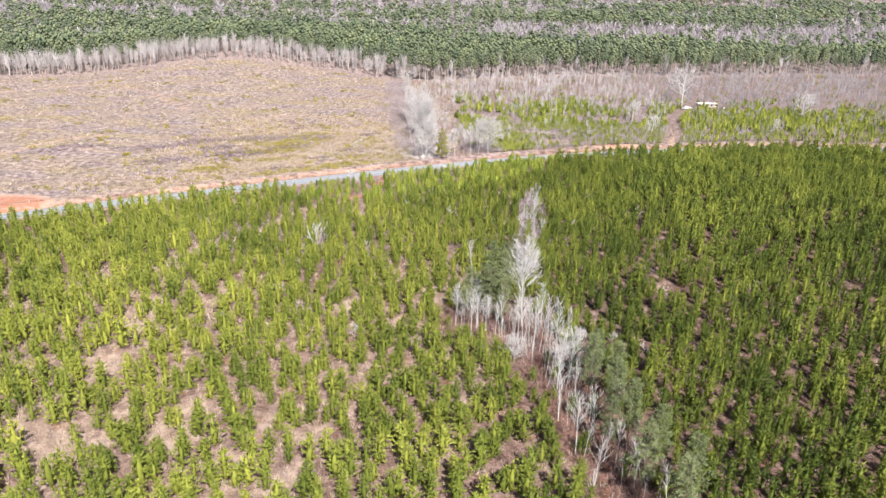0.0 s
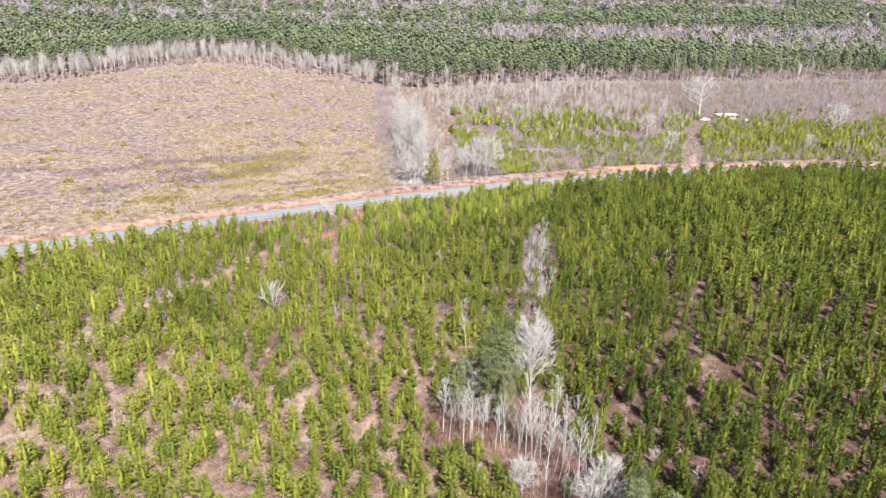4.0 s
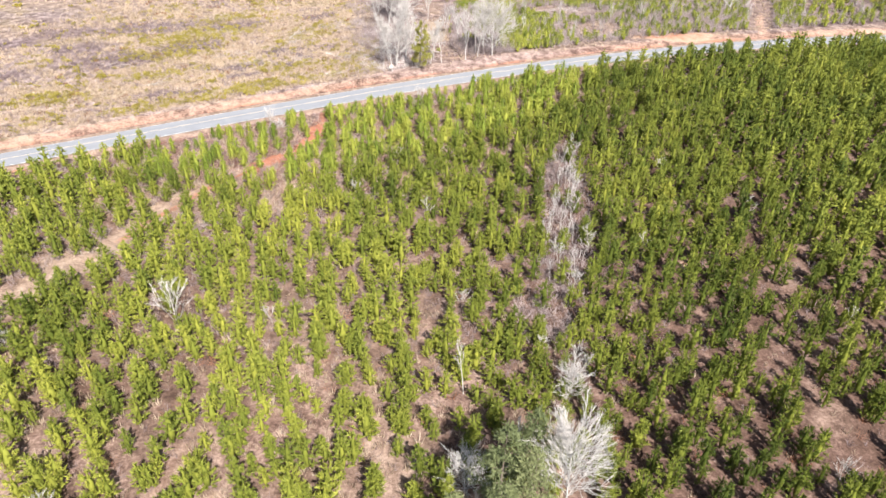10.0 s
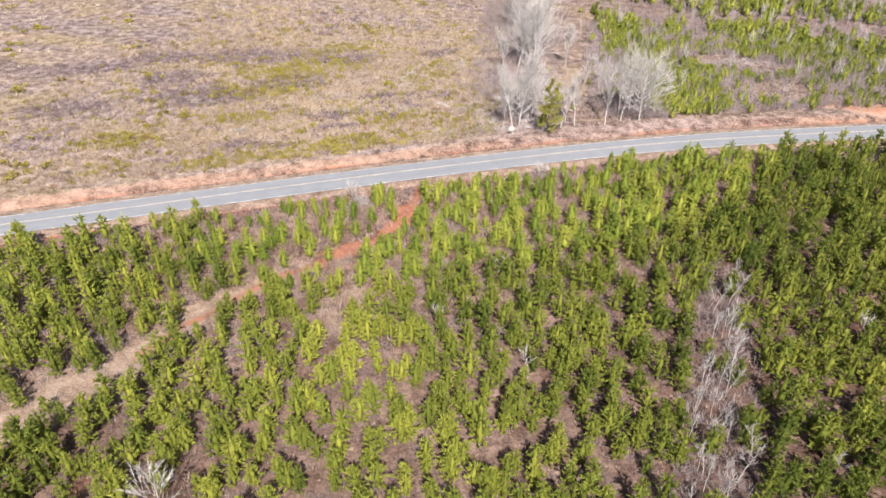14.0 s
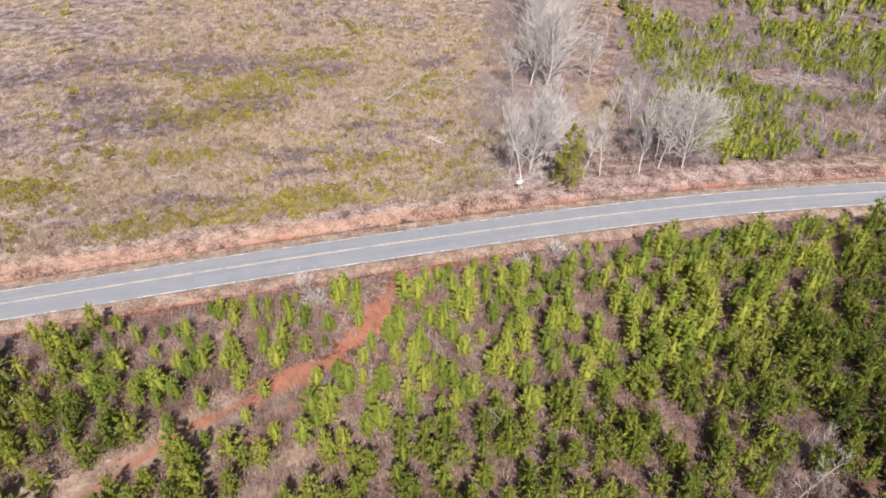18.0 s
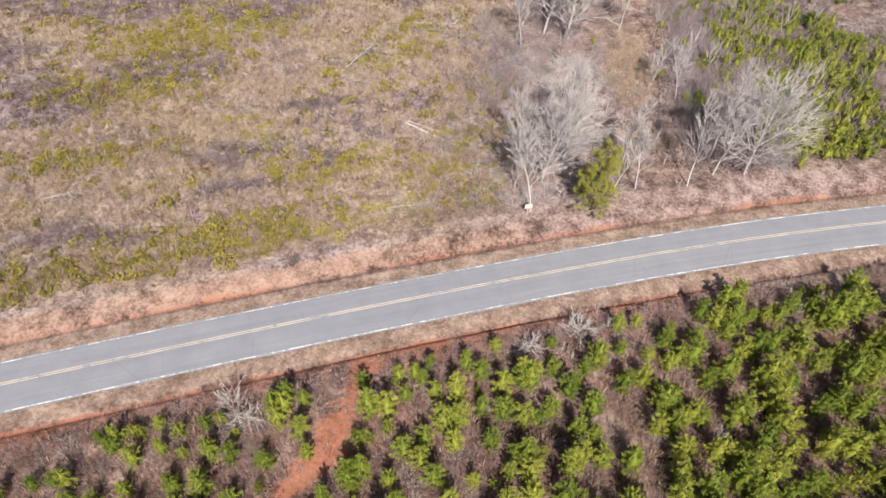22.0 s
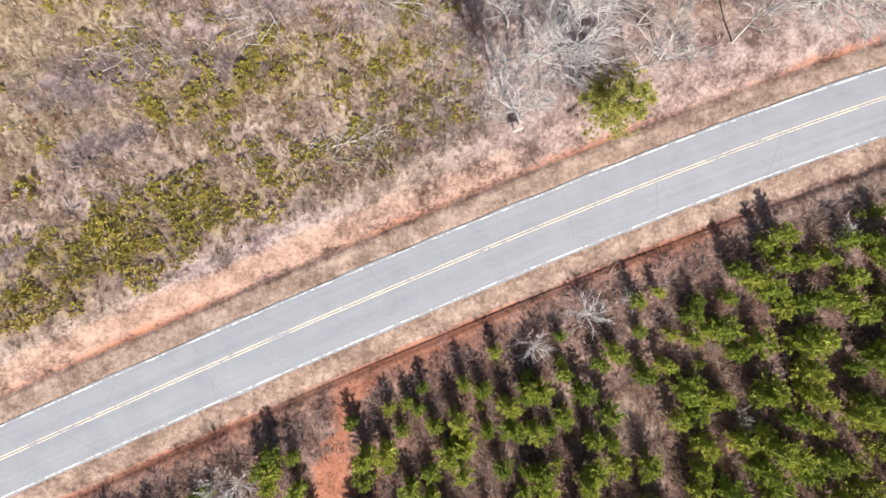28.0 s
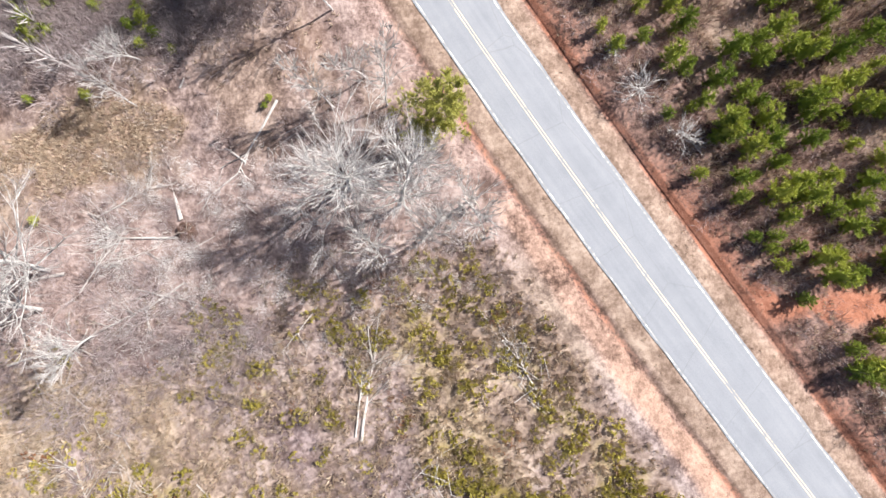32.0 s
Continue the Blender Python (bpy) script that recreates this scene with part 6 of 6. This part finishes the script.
def fallen_tree(seed, x, y, length, turn, r=0.13, limbs=18, label="bleached fallen tree lying in the field"):
    rg = np.random.default_rng(seed)
    pts, log = bent_trunk(rg, length, r, r * 0.25, 0.05, 5, 7)
    boughs = []
    pts = np.array(pts)
    for k in range(limbs):
        segs = []
        f = rg.uniform(0.35, 0.98) * 5
        i = min(int(f), 4)
        p = pts[i] + (pts[i + 1] - pts[i]) * (f - i)
        d = unit(np.array([rg.uniform(-0.15, 0.9), rg.normal() * 0.8, rg.uniform(0.4, 1.1)]))
        grow(rg, p, d, length * rg.uniform(0.2, 0.5), r * 0.5, 2 if length > 4 else 1, segs, [], 0.0, 0.6)
        boughs.append(linked([tube(a, b, max(ra, 0.012), max(rb, 0.008), 3) for a, b, ra, rb in segs]))
    e = new("fallen_tree")
    part("log", mesh_from("log", *log, M_DEADWOOD), e)
    for bough in boughs:
        part("limb", mesh_from("limb", *bough, M_DEADWOOD), e)
    tagged(e, label, "log", "fallen trees of the field")
    e.matrix_basis = Matrix.Translation((x, y, float(height(x, y)) + r * 0.75)) @ Matrix.Rotation(radians(turn), 4, "Z") @ Matrix.Rotation(radians(90), 4, "Y")


for j, (x0, y0, x1, y1, r) in enumerate(((-28.4, 284.8, -20.0, 282.8, 0.16), (-28.0, 285.3, -21.5, 283.4, 0.10), (-26.4, 268.6, -22.0, 271.2, 0.09), (-49, 276, -43, 279, 0.10), (-55, 290, -48, 288.5, 0.12),
                                         (-6.4, 298.0, -2.4, 299.2, 0.22), (3.0, 287.8, -3.2, 292.2, 0.16), (-2.1, 291.5, 4.9, 296.2, 0.12), (5.5, 296.4, 10.4, 293.5, 0.10), (14, 308.5, 9, 303, 0.09), (-3.0, 292.3, -5.6, 296.2, 0.10), (-8, 297.9, -7.2, 306.5, 0.13), (-12, 298.5, -15, 306, 0.12),
                                         (-9.6, 309, -9.8, 317, 0.18), (-17, 315, -15.5, 308, 0.14), (-30, 300, -34, 296, 0.08), (-38, 283, -42, 287, 0.08), (-62, 280, -56, 281.5, 0.09), (-16, 287, -20, 291, 0.08),
                                         (-33, 309, -26, 311, 0.11), (-12.5, 285, -17, 283.5, 0.07), (-70, 259, -65, 261, 0.08), (-41, 293, -37, 299, 0.09), (-9, 297.2, -7.4, 294, 0.08), (-9.5, 305.5, -8.8, 300.4, 0.09),
                                         (-11.5, 308, -6, 303, 0.10), (-5, 305.5, -3.2, 300, 0.08), (-6, 292, -9.5, 288.5, 0.08), (-12, 303, -13.5, 297.5, 0.08), (-15, 299, -11.5, 294, 0.08))):
    fallen_tree(500 + j, x0, y0, math.hypot(x1 - x0, y1 - y0), math.degrees(math.atan2(y1 - y0, x1 - x0)), r)


def slash_pile(seed, x, y, length, wide, count, label):
    """A heap of crossing grey branches."""
    rg = np.random.default_rng(seed)
    pieces = []
    for k in range(count):
        cx, cy = rg.normal() * length * 0.28, rg.normal() * wide * 0.3
        a = rg.uniform(0, 6.28) if rg.random() < 0.45 else rg.normal() * 0.6
        ln = rg.uniform(0.6, 2.8)
        z = 0.05 + rg.uniform(0, 0.45 + 0.04 * length) * math.exp(-(cx / length * 2.4) ** 2)
        d = np.array([math.cos(a), math.sin(a), rg.normal() * 0.10]) * ln / 2
        c = np.array([cx, cy, z + abs(d[2])])
        r = rg.uniform(0.012, 0.04)
        pieces.append(tube(c - d, c + d, r, r * 0.5, 4))
    ob = new("slash_pile")
    for piece in pieces:
        part("branch", mesh_from("branch", *piece, M_SLASH), ob)
    ob.matrix_basis = Matrix.Translation((x, y, float(height(x, y)))) @ Matrix.Rotation(rg.uniform(-0.4, 0.5), 4, "Z")
    tagged(ob, label, "branches", "heaps of felled branches")


for j, (x, y, ln, w, c) in enumerate(((43, 328, 24, 6, 280), (-24, 270, 8, 3, 45), (-52, 283, 12, 4, 70), (-37, 292, 10, 5, 60), (-30, 306, 12, 4, 60), (-60, 300, 12, 5, 60), (-14, 303, 9, 5, 60),
                                      (-18, 311, 10, 5, 60), (-44, 276, 8, 3, 40), (-80, 272, 12, 4, 50), (-33, 279, 7, 4, 40), (-4, 286, 8, 5, 55), (-66, 312, 14, 5, 60))):
    slash_pile(600 + j, x, y, ln, w, c, "heap of grey felled branches in rough grass")

# uprooted stump with its hole
e = new("stump")
bm = bmesh.new()
bmesh.ops.create_icosphere(bm, subdivisions=3, radius=0.9)
for v in bm.verts:
    v.co *= 1 + 0.35 * noise.noise(v.co * 2.3)
    v.co.z *= 0.45
bm_part("root_plate", bm, M_ROOTS, e, "dark clod of roots and soil")
rg = np.random.default_rng(9)
root = join([tube((0, 0, 0.2), unit(rg.normal(size=3) + np.array([0, 0, 0.6])) * rg.uniform(0.9, 1.7), 0.09, 0.02, 4) for k in range(11)])
part("roots", mesh_from("roots", *root, M_BARK), e)
tagged(e, "uprooted stump with a clod of dark soil", "stump")
e.matrix_basis = pose(-7.6, 297.6, float(height(-7.6, 297.6)) + 0.25)

# clay clods along the cut banks
rng = np.random.default_rng(81)
cx, cy = scatter(rng, 5000, -90, 60, 215, 300, lambda x, y: np.interp(offset(x, y), (-6.4, -6.0, -5.6, 5.2, 5.5, 6.3, 8.5, 9.0), (0, 0.4, 0, 0, 0.35, 0.5, 0.15, 0)))


def clod(seed):
    r = np.random.default_rng(seed)
    v = np.array([(1, 0, 0), (-1, 0, 0), (0, 1, 0), (0, -1, 0), (0, 0, 0.7), (0, 0, -0.7)], float) * r.uniform(0.6, 1.2, (6, 1))
    t = np.array([(0, 2, 4), (2, 1, 4), (1, 3, 4), (3, 0, 4), (2, 0, 5), (1, 2, 5), (3, 1, 5), (0, 3, 5)])
    return v, t


spread_copies("clay_clods", [clod(90 + k) for k in range(4)], cx, cy, M_ROCK, rng.uniform(0.03, 0.11, len(cx)), 82, label="crumbled red clay along the cut banks", category="soil")
